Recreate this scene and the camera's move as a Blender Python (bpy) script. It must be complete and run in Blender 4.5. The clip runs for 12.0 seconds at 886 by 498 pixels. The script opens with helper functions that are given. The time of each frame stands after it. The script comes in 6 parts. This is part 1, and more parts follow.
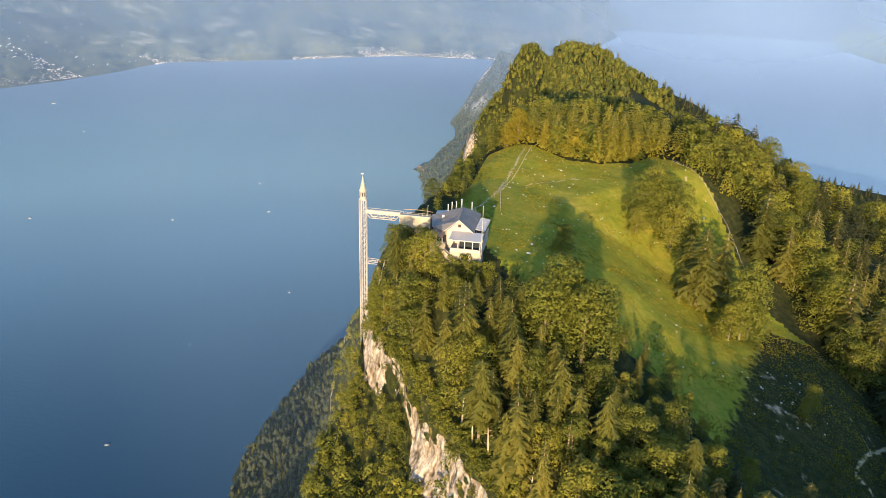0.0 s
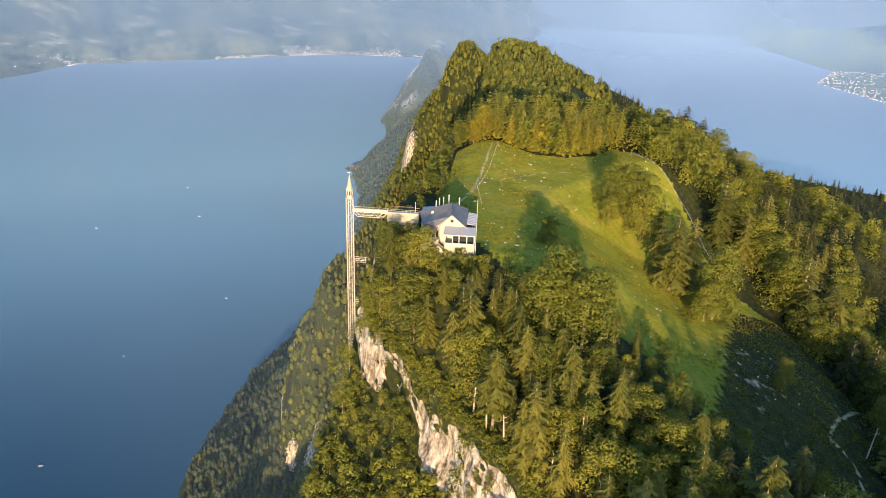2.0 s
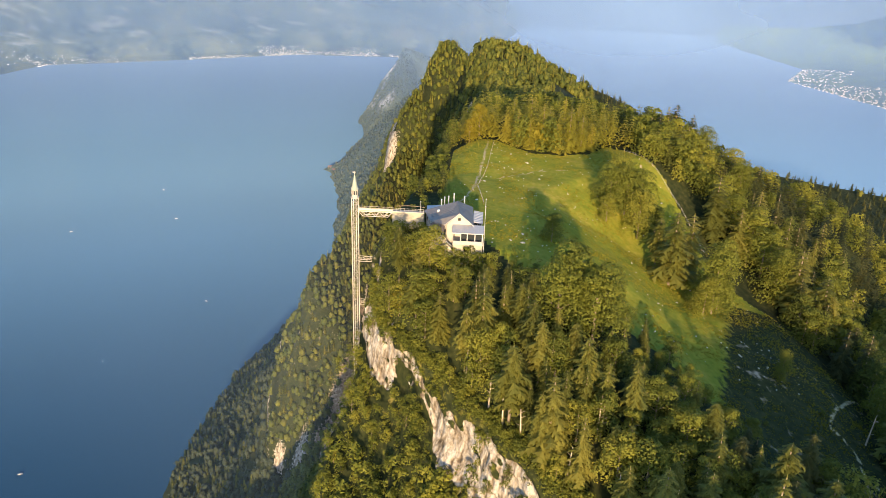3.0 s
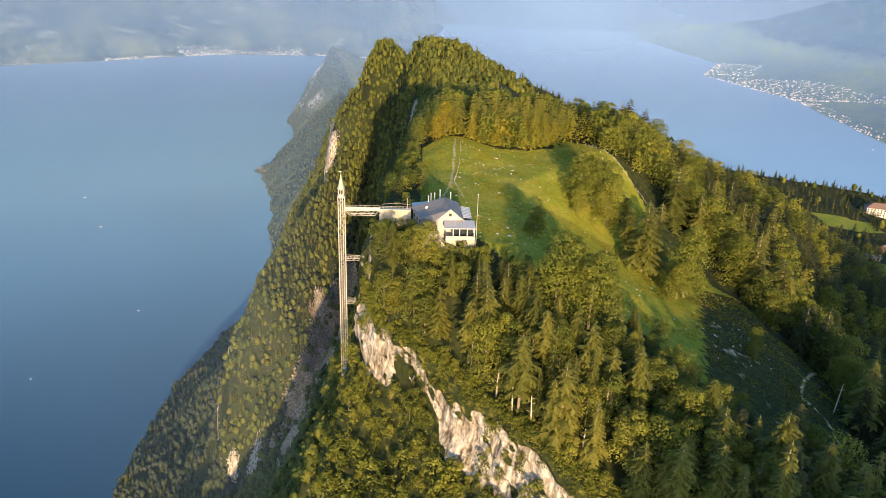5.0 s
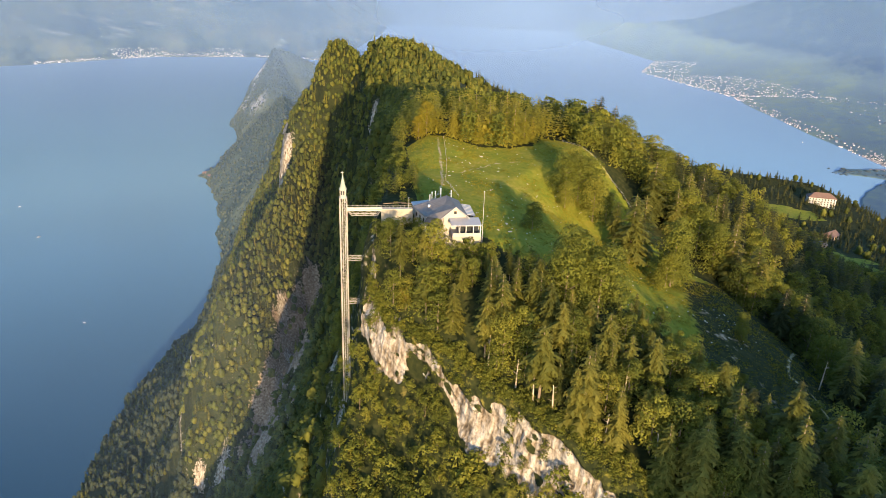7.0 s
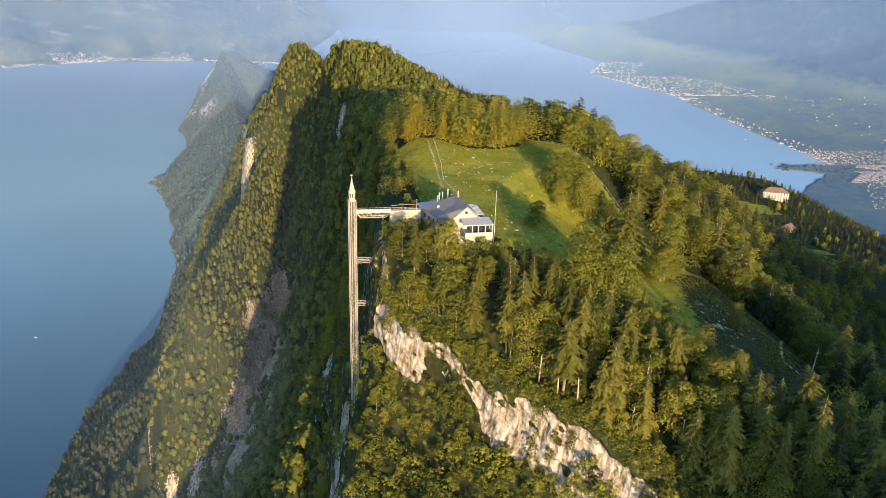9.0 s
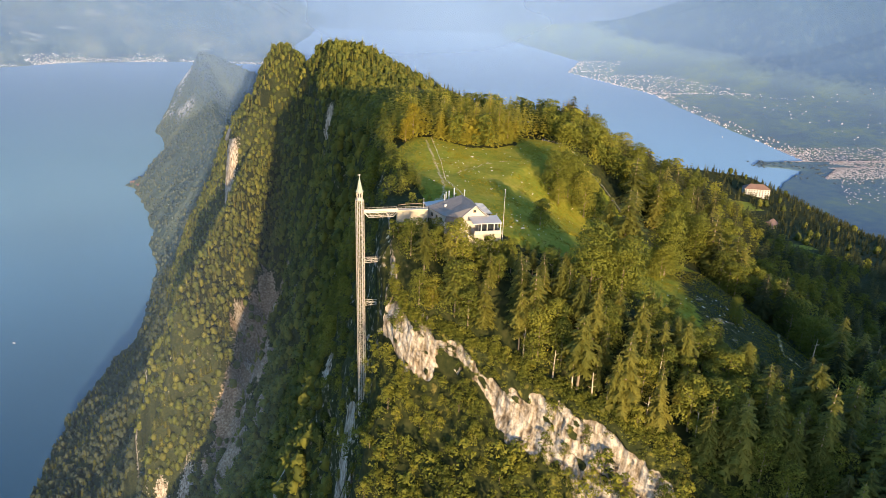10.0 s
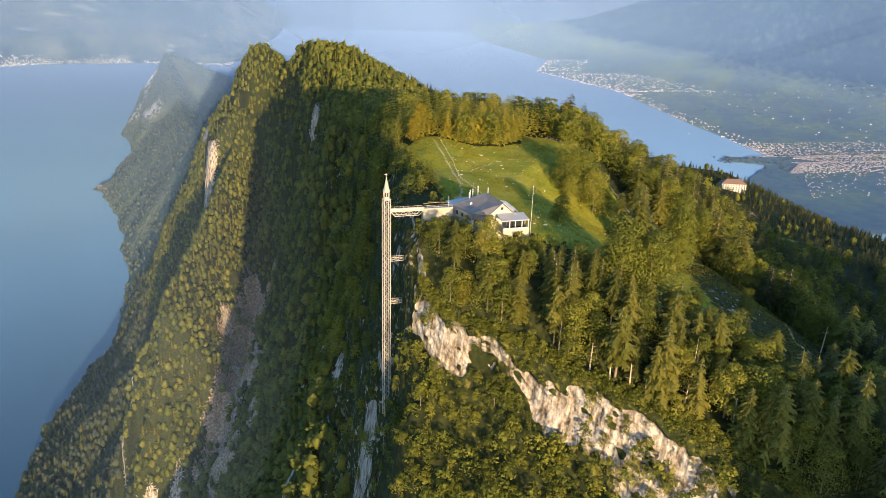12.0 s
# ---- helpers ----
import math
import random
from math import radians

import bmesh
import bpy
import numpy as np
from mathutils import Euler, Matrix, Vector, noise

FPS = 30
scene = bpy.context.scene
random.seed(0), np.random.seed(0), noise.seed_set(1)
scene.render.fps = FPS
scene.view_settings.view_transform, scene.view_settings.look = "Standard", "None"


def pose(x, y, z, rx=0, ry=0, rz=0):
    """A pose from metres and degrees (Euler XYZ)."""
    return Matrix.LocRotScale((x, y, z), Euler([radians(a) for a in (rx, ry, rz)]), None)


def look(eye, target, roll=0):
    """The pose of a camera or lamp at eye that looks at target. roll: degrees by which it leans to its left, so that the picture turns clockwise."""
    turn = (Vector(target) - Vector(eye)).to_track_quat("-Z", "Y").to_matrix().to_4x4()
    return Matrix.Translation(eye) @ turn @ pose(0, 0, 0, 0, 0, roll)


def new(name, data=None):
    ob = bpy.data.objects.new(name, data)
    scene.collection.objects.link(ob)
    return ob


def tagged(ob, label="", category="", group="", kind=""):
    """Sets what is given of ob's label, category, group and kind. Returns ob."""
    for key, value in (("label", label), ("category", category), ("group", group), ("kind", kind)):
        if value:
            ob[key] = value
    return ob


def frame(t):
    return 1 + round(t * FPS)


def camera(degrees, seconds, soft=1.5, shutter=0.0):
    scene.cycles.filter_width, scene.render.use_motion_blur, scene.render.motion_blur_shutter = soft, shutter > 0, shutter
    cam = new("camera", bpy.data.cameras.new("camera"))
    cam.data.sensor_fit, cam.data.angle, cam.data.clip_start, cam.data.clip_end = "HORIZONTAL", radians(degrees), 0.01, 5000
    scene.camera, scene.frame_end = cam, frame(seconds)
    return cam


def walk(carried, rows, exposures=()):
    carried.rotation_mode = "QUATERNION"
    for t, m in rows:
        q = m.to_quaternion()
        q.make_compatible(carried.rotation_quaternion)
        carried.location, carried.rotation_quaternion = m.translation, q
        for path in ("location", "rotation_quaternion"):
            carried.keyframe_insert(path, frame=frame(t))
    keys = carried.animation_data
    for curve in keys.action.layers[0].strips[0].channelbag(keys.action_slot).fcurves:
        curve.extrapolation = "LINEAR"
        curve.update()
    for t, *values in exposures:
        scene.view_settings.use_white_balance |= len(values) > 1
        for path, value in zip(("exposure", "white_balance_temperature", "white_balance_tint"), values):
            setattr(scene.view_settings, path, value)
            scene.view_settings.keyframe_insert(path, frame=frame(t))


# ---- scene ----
cam = camera(64.7, 12.0, 0.85)
METRES, EYE, TILT, LEAN, TURN = 130.0, 500.0, 0.0, 0.0, 11.1
ROWS = [
    (0.0, 0.0, 0.0, 0.0, 0.67, -21.15, -1.73),
    (0.5, -0.042, -0.0086, -0.0001, -1.04, -21.15, -1.76),
    (1.0, -0.0815, -0.0154, -0.0002, -2.62, -21.14, -1.78),
    (1.5, -0.1241, -0.0214, -0.0002, -4.27, -21.13, -1.79),
    (2.0, -0.164, -0.026, -0.0003, -5.38, -21.13, -1.78),
    (2.5, -0.2067, -0.0299, -0.0008, -6.32, -21.12, -1.79),
    (3.0, -0.2461, -0.0325, -0.0009, -7.38, -21.1, -1.8),
    (5.0, -0.411, -0.033, -0.0015, -13.4, -21.07, -1.81),
    (5.5, -0.4542, -0.0304, -0.0019, -14.88, -21.06, -1.81),
    (6.0, -0.4944, -0.027, -0.002, -16.27, -21.07, -1.8),
    (6.5, -0.5375, -0.0226, -0.0024, -17.23, -21.01, -1.78),
    (7.0, -0.5769, -0.0174, -0.0027, -18.17, -20.93, -1.77),
    (9.0, -0.7403, 0.0133, -0.0043, -22.31, -20.61, -1.75),
    (9.5, -0.7826, 0.0233, -0.0045, -23.32, -20.61, -1.74),
    (10.0, -0.8215, 0.0335, -0.0047, -24.12, -20.59, -1.74),
    (10.5, -0.8635, 0.045, -0.0049, -24.89, -20.59, -1.71),
    (11.0, -0.9048, 0.0574, -0.0052, -25.57, -20.57, -1.7),
    (11.5, -0.9429, 0.0695, -0.0054, -26.22, -20.56, -1.67),
    (12.0, -0.9839, 0.0833, -0.0061, -26.86, -20.55, -1.63),
]
walk(cam, [(t, pose(0, 0, EYE, TILT, LEAN, TURN) @ pose(METRES * x, METRES * y, METRES * z, 90 + pitch, roll, yaw)) for t, x, y, z, yaw, pitch, roll in ROWS])

# ---- light: a low evening sun behind the path, hazy sky ----
SUN_WAY = Vector((-0.05, 1.0, -0.128)).normalized()
world = bpy.data.worlds.new("evening_sky")
scene.world = world
world.use_nodes = True
wn, wl = world.node_tree.nodes, world.node_tree.links
sky = wn.new("ShaderNodeTexSky")
sky.sky_type = "NISHITA"
sky.sun_disc = False
sky.sun_elevation = math.asin(-SUN_WAY.z)
sky.sun_rotation = math.atan2(-SUN_WAY.x, -SUN_WAY.y)
sky.altitude = 400
sky.air_density = 1.3
sky.dust_density = 2.5
sky.ozone_density = 4.0
wl.new(sky.outputs[0], wn["Background"].inputs[0])
wn["Background"].inputs[1].default_value = 0.138
sun = new("sun", bpy.data.lights.new("sun", "SUN"))
sun.data.energy = 2.6
sun.data.angle = radians(0.6)
sun.data.color = (1.0, 0.715, 0.40)
sun.matrix_world = look((0, 0, 900), Vector((0, 0, 900)) + SUN_WAY)
scene.view_settings.exposure = 2.0

# ---- materials ----
def material(name, rough=0.8, metal=0.0):
    m = bpy.data.materials.new(name)
    m.use_nodes = True
    b = m.node_tree.nodes["Principled BSDF"]
    b.inputs["Roughness"].default_value = rough
    b.inputs["Metallic"].default_value = metal
    return m, m.node_tree.nodes, m.node_tree.links, b


def noise_node(nodes, links, scale, detail=4.0, coords=None):
    n = nodes.new("ShaderNodeTexNoise")
    n.inputs["Scale"].default_value = scale
    n.inputs["Detail"].default_value = detail
    if coords is not None:
        links.new(coords, n.inputs["Vector"])
    return n.outputs["Fac"]


def ramp_node(nodes, links, fac, stops):
    r = nodes.new("ShaderNodeValToRGB")
    while len(r.color_ramp.elements) < len(stops):
        r.color_ramp.elements.new(0.5)
    for e, (at, c) in zip(r.color_ramp.elements, stops):
        e.position, e.color = at, (*c, 1)
    links.new(fac, r.inputs["Fac"])
    return r.outputs["Color"]


def mix_node(nodes, links, fac, a, b, blend="MIX"):
    m = nodes.new("ShaderNodeMix")
    m.data_type, m.blend_type = "RGBA", blend
    for sock, v in ((m.inputs[0], fac), (m.inputs[6], a), (m.inputs[7], b)):
        if isinstance(v, (int, float)):
            sock.default_value = v
        elif isinstance(v, tuple):
            sock.default_value = (*v, 1)
        else:
            links.new(v, sock)
    return m.outputs[2]


def math_node(nodes, links, op, a, b=0.0):
    m = nodes.new("ShaderNodeMath")
    m.operation = op
    for sock, v in ((m.inputs[0], a), (m.inputs[1], b)):
        if isinstance(v, (int, float)):
            sock.default_value = v
        else:
            links.new(v, sock)
    return m.outputs[0]


def bump_node(nodes, links, height, strength, distance, bsdf):
    b = nodes.new("ShaderNodeBump")
    b.inputs["Strength"].default_value = strength
    b.inputs["Distance"].default_value = distance
    links.new(height, b.inputs["Height"])
    links.new(b.outputs[0], bsdf.inputs["Normal"])


def place_coords(nodes):
    return nodes.new("ShaderNodeNewGeometry").outputs["Position"]


def plain(name, colour, rough=0.7, metal=0.0, scale=2.0, vary=0.25, bump=0.15):
    """A painted or mineral surface: two scales of mottling and a fine relief."""
    m, n, l, b = material(name, rough, metal)
    p = place_coords(n)
    big = noise_node(n, l, scale * 0.25, 3, p)
    fine = noise_node(n, l, scale * 4, 5, p)
    lo = tuple(c * (1 - vary) for c in colour)
    hi = tuple(min(1, c * (1 + vary)) for c in colour)
    both = math_node(n, l, "MULTIPLY_ADD", fine, 0.5)
    l.new(math_node(n, l, "MULTIPLY", big, 0.5), both.node.inputs[2])
    l.new(ramp_node(n, l, both, [(0.3, lo), (0.7, hi)]), b.inputs["Base Color"])
    bump_node(n, l, fine, bump, 0.05, b)
    return m


def leaves(name, dark, mid, light, odd=None, relief=0.0):
    """Foliage: each tree its own hue, each clump its own tone; a little light passes through."""
    m, n, l, b = material(name, 0.7)
    rand = n.new("ShaderNodeObjectInfo").outputs["Random"]
    geo = n.new("ShaderNodeNewGeometry")
    isl = geo.outputs["Random Per Island"]
    drift = noise_node(n, l, 0.035, 2, geo.outputs["Position"])
    tone = n.new("ShaderNodeAttribute")
    tone.attribute_name = "tone"
    own = math_node(n, l, "FRACT", math_node(n, l, "ADD", rand, tone.outputs["Fac"]))
    tree = math_node(n, l, "ADD", math_node(n, l, "MULTIPLY", own, 0.55), math_node(n, l, "MULTIPLY", drift, 0.45))
    fac = math_node(n, l, "ADD", math_node(n, l, "MULTIPLY", tree, 0.84), math_node(n, l, "MULTIPLY", isl, 0.16))
    stops = [(0.15, dark), (0.5, mid), (0.8, light)]
    if odd:
        stops.append((0.97, odd))
    c = ramp_node(n, l, fac, stops)
    l.new(c, b.inputs["Base Color"])
    b.inputs["Specular IOR Level"].default_value = 0.2
    if relief:
        bump_node(n, l, noise_node(n, l, 0.9, 4, geo.outputs["Position"]), relief, 1.6, b)
    tr = n.new("ShaderNodeBsdfTranslucent")
    l.new(c, tr.inputs["Color"])
    mx = n.new("ShaderNodeMixShader")
    mx.inputs[0].default_value = 0.34
    l.new(b.outputs[0], mx.inputs[1])
    l.new(tr.outputs[0], mx.inputs[2])
    l.new(mx.outputs[0], n["Material Output"].inputs["Surface"])
    return m


def terrain_material(name):
    """Forest floor, pasture, limestone and gravel, told apart by the mesh's own masks."""
    m, n, l, b = material(name, 0.95)
    p = place_coords(n)

    def mask(key):
        a = n.new("ShaderNodeAttribute")
        a.attribute_name = key
        return a.outputs["Fac"]

    n1, n2, n3 = noise_node(n, l, 0.05, 5, p), noise_node(n, l, 0.4, 6, p), noise_node(n, l, 2.5, 5, p)
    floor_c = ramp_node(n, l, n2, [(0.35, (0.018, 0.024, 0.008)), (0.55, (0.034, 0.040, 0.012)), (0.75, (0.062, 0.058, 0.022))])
    g_mix = math_node(n, l, "ADD", math_node(n, l, "MULTIPLY", n1, 0.55), math_node(n, l, "MULTIPLY", n2, 0.45))
    grass_c = ramp_node(n, l, g_mix, [(0.34, (0.132, 0.162, 0.016)), (0.46, (0.180, 0.198, 0.020)), (0.58, (0.236, 0.224, 0.028)), (0.70, (0.31, 0.25, 0.06))])
    mapn = n.new("ShaderNodeMapping")
    mapn.inputs["Scale"].default_value = (1.0, 1.0, 0.22)
    l.new(p, mapn.inputs["Vector"])
    streak = noise_node(n, l, 0.55, 8, mapn.outputs[0])
    vor = n.new("ShaderNodeTexVoronoi")
    vor.feature = "DISTANCE_TO_EDGE"
    vor.inputs["Scale"].default_value = 0.28
    l.new(mapn.outputs[0], vor.inputs["Vector"])
    rock_c = ramp_node(n, l, streak, [(0.32, (0.13, 0.10, 0.07)), (0.42, (0.26, 0.215, 0.165)), (0.52, (0.40, 0.355, 0.30)), (0.70, (0.53, 0.49, 0.44))])
    crack = ramp_node(n, l, vor.outputs["Distance"], [(0.0, (0.45, 0.42, 0.36)), (0.12, (1, 1, 1))])
    rock_c = mix_node(n, l, 0.55, rock_c, crack, "MULTIPLY")
    grit = ramp_node(n, l, noise_node(n, l, 1.3, 6, p), [(0.36, (0.50, 0.46, 0.38)), (0.5, (0.95, 0.93, 0.90)), (0.62, (1, 1, 1))])
    rock_c = mix_node(n, l, 0.6, rock_c, grit, "MULTIPLY")
    path_c = ramp_node(n, l, n3, [(0.3, (0.32, 0.26, 0.14)), (0.7, (0.50, 0.42, 0.26))])

    def edged(key, amount):
        return ramp_node(n, l, math_node(n, l, "ADD", mask(key), math_node(n, l, "MULTIPLY", math_node(n, l, "SUBTRACT", n2, 0.5), amount)),
                         [(0.42, (0, 0, 0)), (0.58, (1, 1, 1))])

    earth_c = ramp_node(n, l, n2, [(0.3, (0.13, 0.092, 0.062)), (0.52, (0.26, 0.190, 0.130)), (0.72, (0.40, 0.33, 0.25))])
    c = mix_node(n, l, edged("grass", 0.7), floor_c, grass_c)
    c = mix_node(n, l, edged("earth", 0.9), c, earth_c)
    c = mix_node(n, l, edged("rock", 1.3), c, rock_c)
    c = mix_node(n, l, edged("path", 0.5), c, path_c)
    l.new(c, b.inputs["Base Color"])
    b.inputs["Specular IOR Level"].default_value = 0.15
    relief = math_node(n, l, "MULTIPLY", math_node(n, l, "ADD", n2, math_node(n, l, "MULTIPLY", streak, 1.5)), math_node(n, l, "ADD", 0.12, mask("rock")))
    bump_node(n, l, relief, 0.9, 0.8, b)
    return m


MAT_TERRAIN = terrain_material("mountain_ground")
MAT_SPRUCE = leaves("spruce_needles", (0.060, 0.070, 0.017), (0.146, 0.148, 0.028), (0.256, 0.228, 0.044))
MAT_FIR = leaves("dark_fir_needles", (0.026, 0.036, 0.014), (0.060, 0.068, 0.022), (0.125, 0.118, 0.032))
MAT_BROAD = leaves("broad_leaves", (0.062, 0.080, 0.014), (0.148, 0.160, 0.023), (0.240, 0.230, 0.033), (0.33, 0.24, 0.04))
MAT_FOREST = leaves("forest_leaves", (0.052, 0.070, 0.018), (0.112, 0.128, 0.025), (0.188, 0.184, 0.034))
# leaves above the shore: haze and shade painted as a darker, bluer green
MAT_SHORE_WOOD = leaves("hazed_lakeside_leaves", (0.046, 0.062, 0.042), (0.064, 0.080, 0.046), (0.086, 0.098, 0.048), relief=0.9)
MAT_AUTUMN = leaves("turning_leaves", (0.16, 0.14, 0.012), (0.25, 0.20, 0.018), (0.34, 0.26, 0.03))
MAT_LARCH = leaves("pale_larch_needles", (0.16, 0.16, 0.022), (0.26, 0.24, 0.03), (0.36, 0.31, 0.045))
MAT_BARK = plain("bark", (0.22, 0.17, 0.12), 0.95, 0, 3, 0.35, 0.5)
# distant leaves, their greens shifted to blue to paint the haze
MAT_FAR_WOOD = leaves("hazed_far_woods", (0.058, 0.082, 0.076), (0.080, 0.102, 0.080), (0.110, 0.126, 0.078))
MAT_HAZE_WOOD = leaves("hazed_plain_woods", (0.072, 0.105, 0.135), (0.08, 0.112, 0.135), (0.092, 0.125, 0.135))

# ---- mesh helpers ----
def mesh_from(name, verts, faces, mat, smooth=False, masks=None):
    me = bpy.data.meshes.new(name)
    verts = np.asarray(verts, np.float32)
    faces = np.asarray(faces, np.int32)
    k = faces.shape[1]
    me.vertices.add(len(verts))
    me.vertices.foreach_set("co", verts.ravel())
    me.loops.add(faces.size)
    me.loops.foreach_set("vertex_index", faces.ravel())
    me.polygons.add(len(faces))
    me.polygons.foreach_set("loop_start", np.arange(0, faces.size, k, dtype=np.int32))
    me.polygons.foreach_set("loop_total", np.full(len(faces), k, np.int32))
    me.polygons.foreach_set("use_smooth", np.full(len(faces), smooth))
    me.update(calc_edges=True)
    for key, v in (masks or {}).items():
        a = me.attributes.new(key, "FLOAT", "POINT")
        a.data.foreach_set("value", np.asarray(v, np.float32).ravel())
    me.materials.append(mat)
    return me


def part(name, bm, mat, parent=None, label=""):
    me = bpy.data.meshes.new(name)
    bm.normal_update()
    bm.to_mesh(me)
    bm.free()
    me.materials.append(mat)
    ob = new(name, me)
    if parent is not None:
        ob.parent = parent
    return tagged(ob, label) if label else ob


def box(bm, lo, hi, turn=None):
    """A box from corner to corner, bevelled by nothing; turn: a matrix applied to it."""
    v = [bm.verts.new((x, y, z)) for x in (lo[0], hi[0]) for y in (lo[1], hi[1]) for z in (lo[2], hi[2])]
    for f in ((0, 1, 3, 2), (4, 6, 7, 5), (0, 4, 5, 1), (2, 3, 7, 6), (0, 2, 6, 4), (1, 5, 7, 3)):
        bm.faces.new([v[i] for i in f])
    if turn is not None:
        bmesh.ops.transform(bm, matrix=turn, verts=v)
    return v


def rod(bm, a, b, r0, r1=None, n=6):
    a, b = Vector(a), Vector(b)
    r1 = r0 if r1 is None else r1
    m = Matrix.Translation((a + b) / 2) @ (b - a).to_track_quat("Z", "Y").to_matrix().to_4x4()
    bmesh.ops.create_cone(bm, cap_ends=True, segments=n, radius1=r0, radius2=r1, depth=(b - a).length, matrix=m)


def hull(bm, pts, faces):
    v = [bm.verts.new(p) for p in pts]
    for f in faces:
        bm.faces.new([v[i] for i in f])
    return v


def thing(name, at, label, category, group=""):
    ob = new(name)
    ob.location = at
    return tagged(ob, label, category, group)


def shared(name, bm, mat):
    me = bpy.data.meshes.new(name)
    bm.normal_update()
    bm.to_mesh(me)
    bm.free()
    me.materials.append(mat)
    return me


def put(name, me, parent, at=(0, 0, 0)):
    ob = new(name, me)
    ob.parent = parent
    ob.location = at
    return ob


# ---- value noise for the lie of the land ----
_TAB = np.random.default_rng(7).random((256, 256))


def vnoise(x, y):
    xi, yi = np.floor(x).astype(int), np.floor(y).astype(int)
    fx, fy = x - xi, y - yi
    fx, fy = fx * fx * (3 - 2 * fx), fy * fy * (3 - 2 * fy)
    g = lambda a, b: _TAB[a & 255, b & 255]
    return (g(xi, yi) * (1 - fx) + g(xi + 1, yi) * fx) * (1 - fy) + (g(xi, yi + 1) * (1 - fx) + g(xi + 1, yi + 1) * fx) * fy - 0.5


def fbm(x, y, octaves=4):
    return sum(vnoise(x * 2 ** k + 17 * k, y * 2 ** k + 31 * k) / 2 ** k for k in range(octaves))


LAKE = -250.0
CENTRE = np.array([-64.0, 0.0, 500.0])


def squeeze(p):
    """Draws what lies more than 2.8 km away towards the valley, along the line of sight, so that the whole lake basin fits into 5 km."""
    p = np.asarray(p, float)
    d = p - CENTRE
    r = np.linalg.norm(d, axis=-1, keepdims=True)
    f = np.where(r > 2800, 2800 + 2100 * (1 - np.exp(-(np.maximum(r, 2800) - 2800) / 2100)), r)
    return CENTRE + d * (f / r)


def along(x, y, line):
    """Distance, signed side (left of the way is positive) and the values carried by a polyline, at each point."""
    line = np.asarray(line, float)
    best = np.full(x.shape, 1e18)
    side = np.zeros(x.shape)
    vals = np.zeros(x.shape + (line.shape[1] - 2,))
    for a, b in zip(line[:-1], line[1:]):
        d = b[:2] - a[:2]
        raw = ((x - a[0]) * d[0] + (y - a[1]) * d[1]) / (d @ d)
        t = np.clip(raw, 0, 1)
        ex, ey = x - a[0] - t * d[0], y - a[1] - t * d[1]
        q = ex * ex + ey * ey
        near = q < best
        best = np.where(near, q, best)
        cr = d[0] * (y - a[1]) - d[1] * (x - a[0])
        side = np.where(near, np.sign(cr), side)
        vals = np.where(near[..., None], a[2:] + t[..., None] * (b[2:] - a[2:]), vals)
    return np.sqrt(best), side, vals


# brow of the cliffs, from the front round the tower and back along the ridge: x, y, height, fall type (0 front, 1 sheer, 2 flank)
BROW = [(90, 20, 300, 0), (38, 92, 352, 0), (20, 112, 366, 0), (0, 133, 377, 0), (-15, 148, 382, 0), (-27, 161, 384, 0), (-40, 177, 387, 0),
        (-51, 190, 389, 0.05), (-62, 203, 390, 0.1), (-67, 217, 395, 0.6), (-66, 230, 408, 1), (-64, 246, 414, 1), (-56, 300, 415, 1.5), (-48, 360, 416, 2), (-40, 450, 408, 2),
        (-44, 600, 380, 2), (-40, 760, 370, 2), (-48, 870, 392, 2), (-44, 958, 402, 2), (-70, 1000, 372, 2), (-74, 1040, 352, 2), (-112, 1108, 380, 2), (-142, 1200, 318, 2), (-170, 1500, 170, 2)]
CREST_Y = [0, 100, 150, 180, 220, 300, 350, 420, 520, 700, 850, 930, 985, 1030, 1085, 1130, 1300, 1600]
CREST_X = [60, 30, 5, -10, -35, -36, -26, 0, 8, 0, -5, -10, -15, -42, -78, -88, -130, -150]
CREST_Z = [300, 366, 386, 397, 413, 417, 421, 420, 408, 394, 409, 423, 417, 362, 402, 404, 300, 130]
RIGHT_D = [0, 15, 60, 110, 230, 580, 1200, 2200]
RIGHT_F = [0, 5, 30, 47, 124, 176, 450, 900]
SHOULDER_Y, SHOULDER_W = [0, 200, 280, 330, 370, 420, 480, 600, 900, 965, 1050], [10, 20, 26, 62, 84, 76, 55, 45, 25, 8, 2]
FALL_D = [0, 2, 5, 8, 12, 20, 28, 67, 120, 200, 300, 420, 600, 1200]
FALL_FRONT = [0, 6, 16, 20, 25, 34, 43, 92, 170, 290, 420, 560, 760, 1000]
FALL_SHEER = [0, 10, 34, 56, 82, 110, 128, 218, 335, 450, 550, 690, 880, 1200]
FALL_FLANK = [0, 6, 17, 29, 48, 78, 105, 230, 330, 440, 545, 690, 890, 1200]
# the lit spur that comes forward from the far summits to the lake: x, y, height, slope
SPUR = [(-92, 1116, 372, 1.5), (-142, 1040, 268, 1.7), (-184, 850, 214, 1.8), (-222, 722, 172, 1.8), (-236, 692, 95, 1.7), (-264, 672, 0, 1.5),
        (-300, 660, -100, 1.4), (-340, 655, -190, 1.2), (-390, 650, -270, 1.0)]
# a bare rib of rock that stands out from the far flank
RIB = [(-118, 1105, 345, 1.9), (-160, 1086, 300, 2.6), (-180, 1080, 272, 3.0), (-187, 1078, 225, 2.6), (-196, 1072, 150, 2.0)]
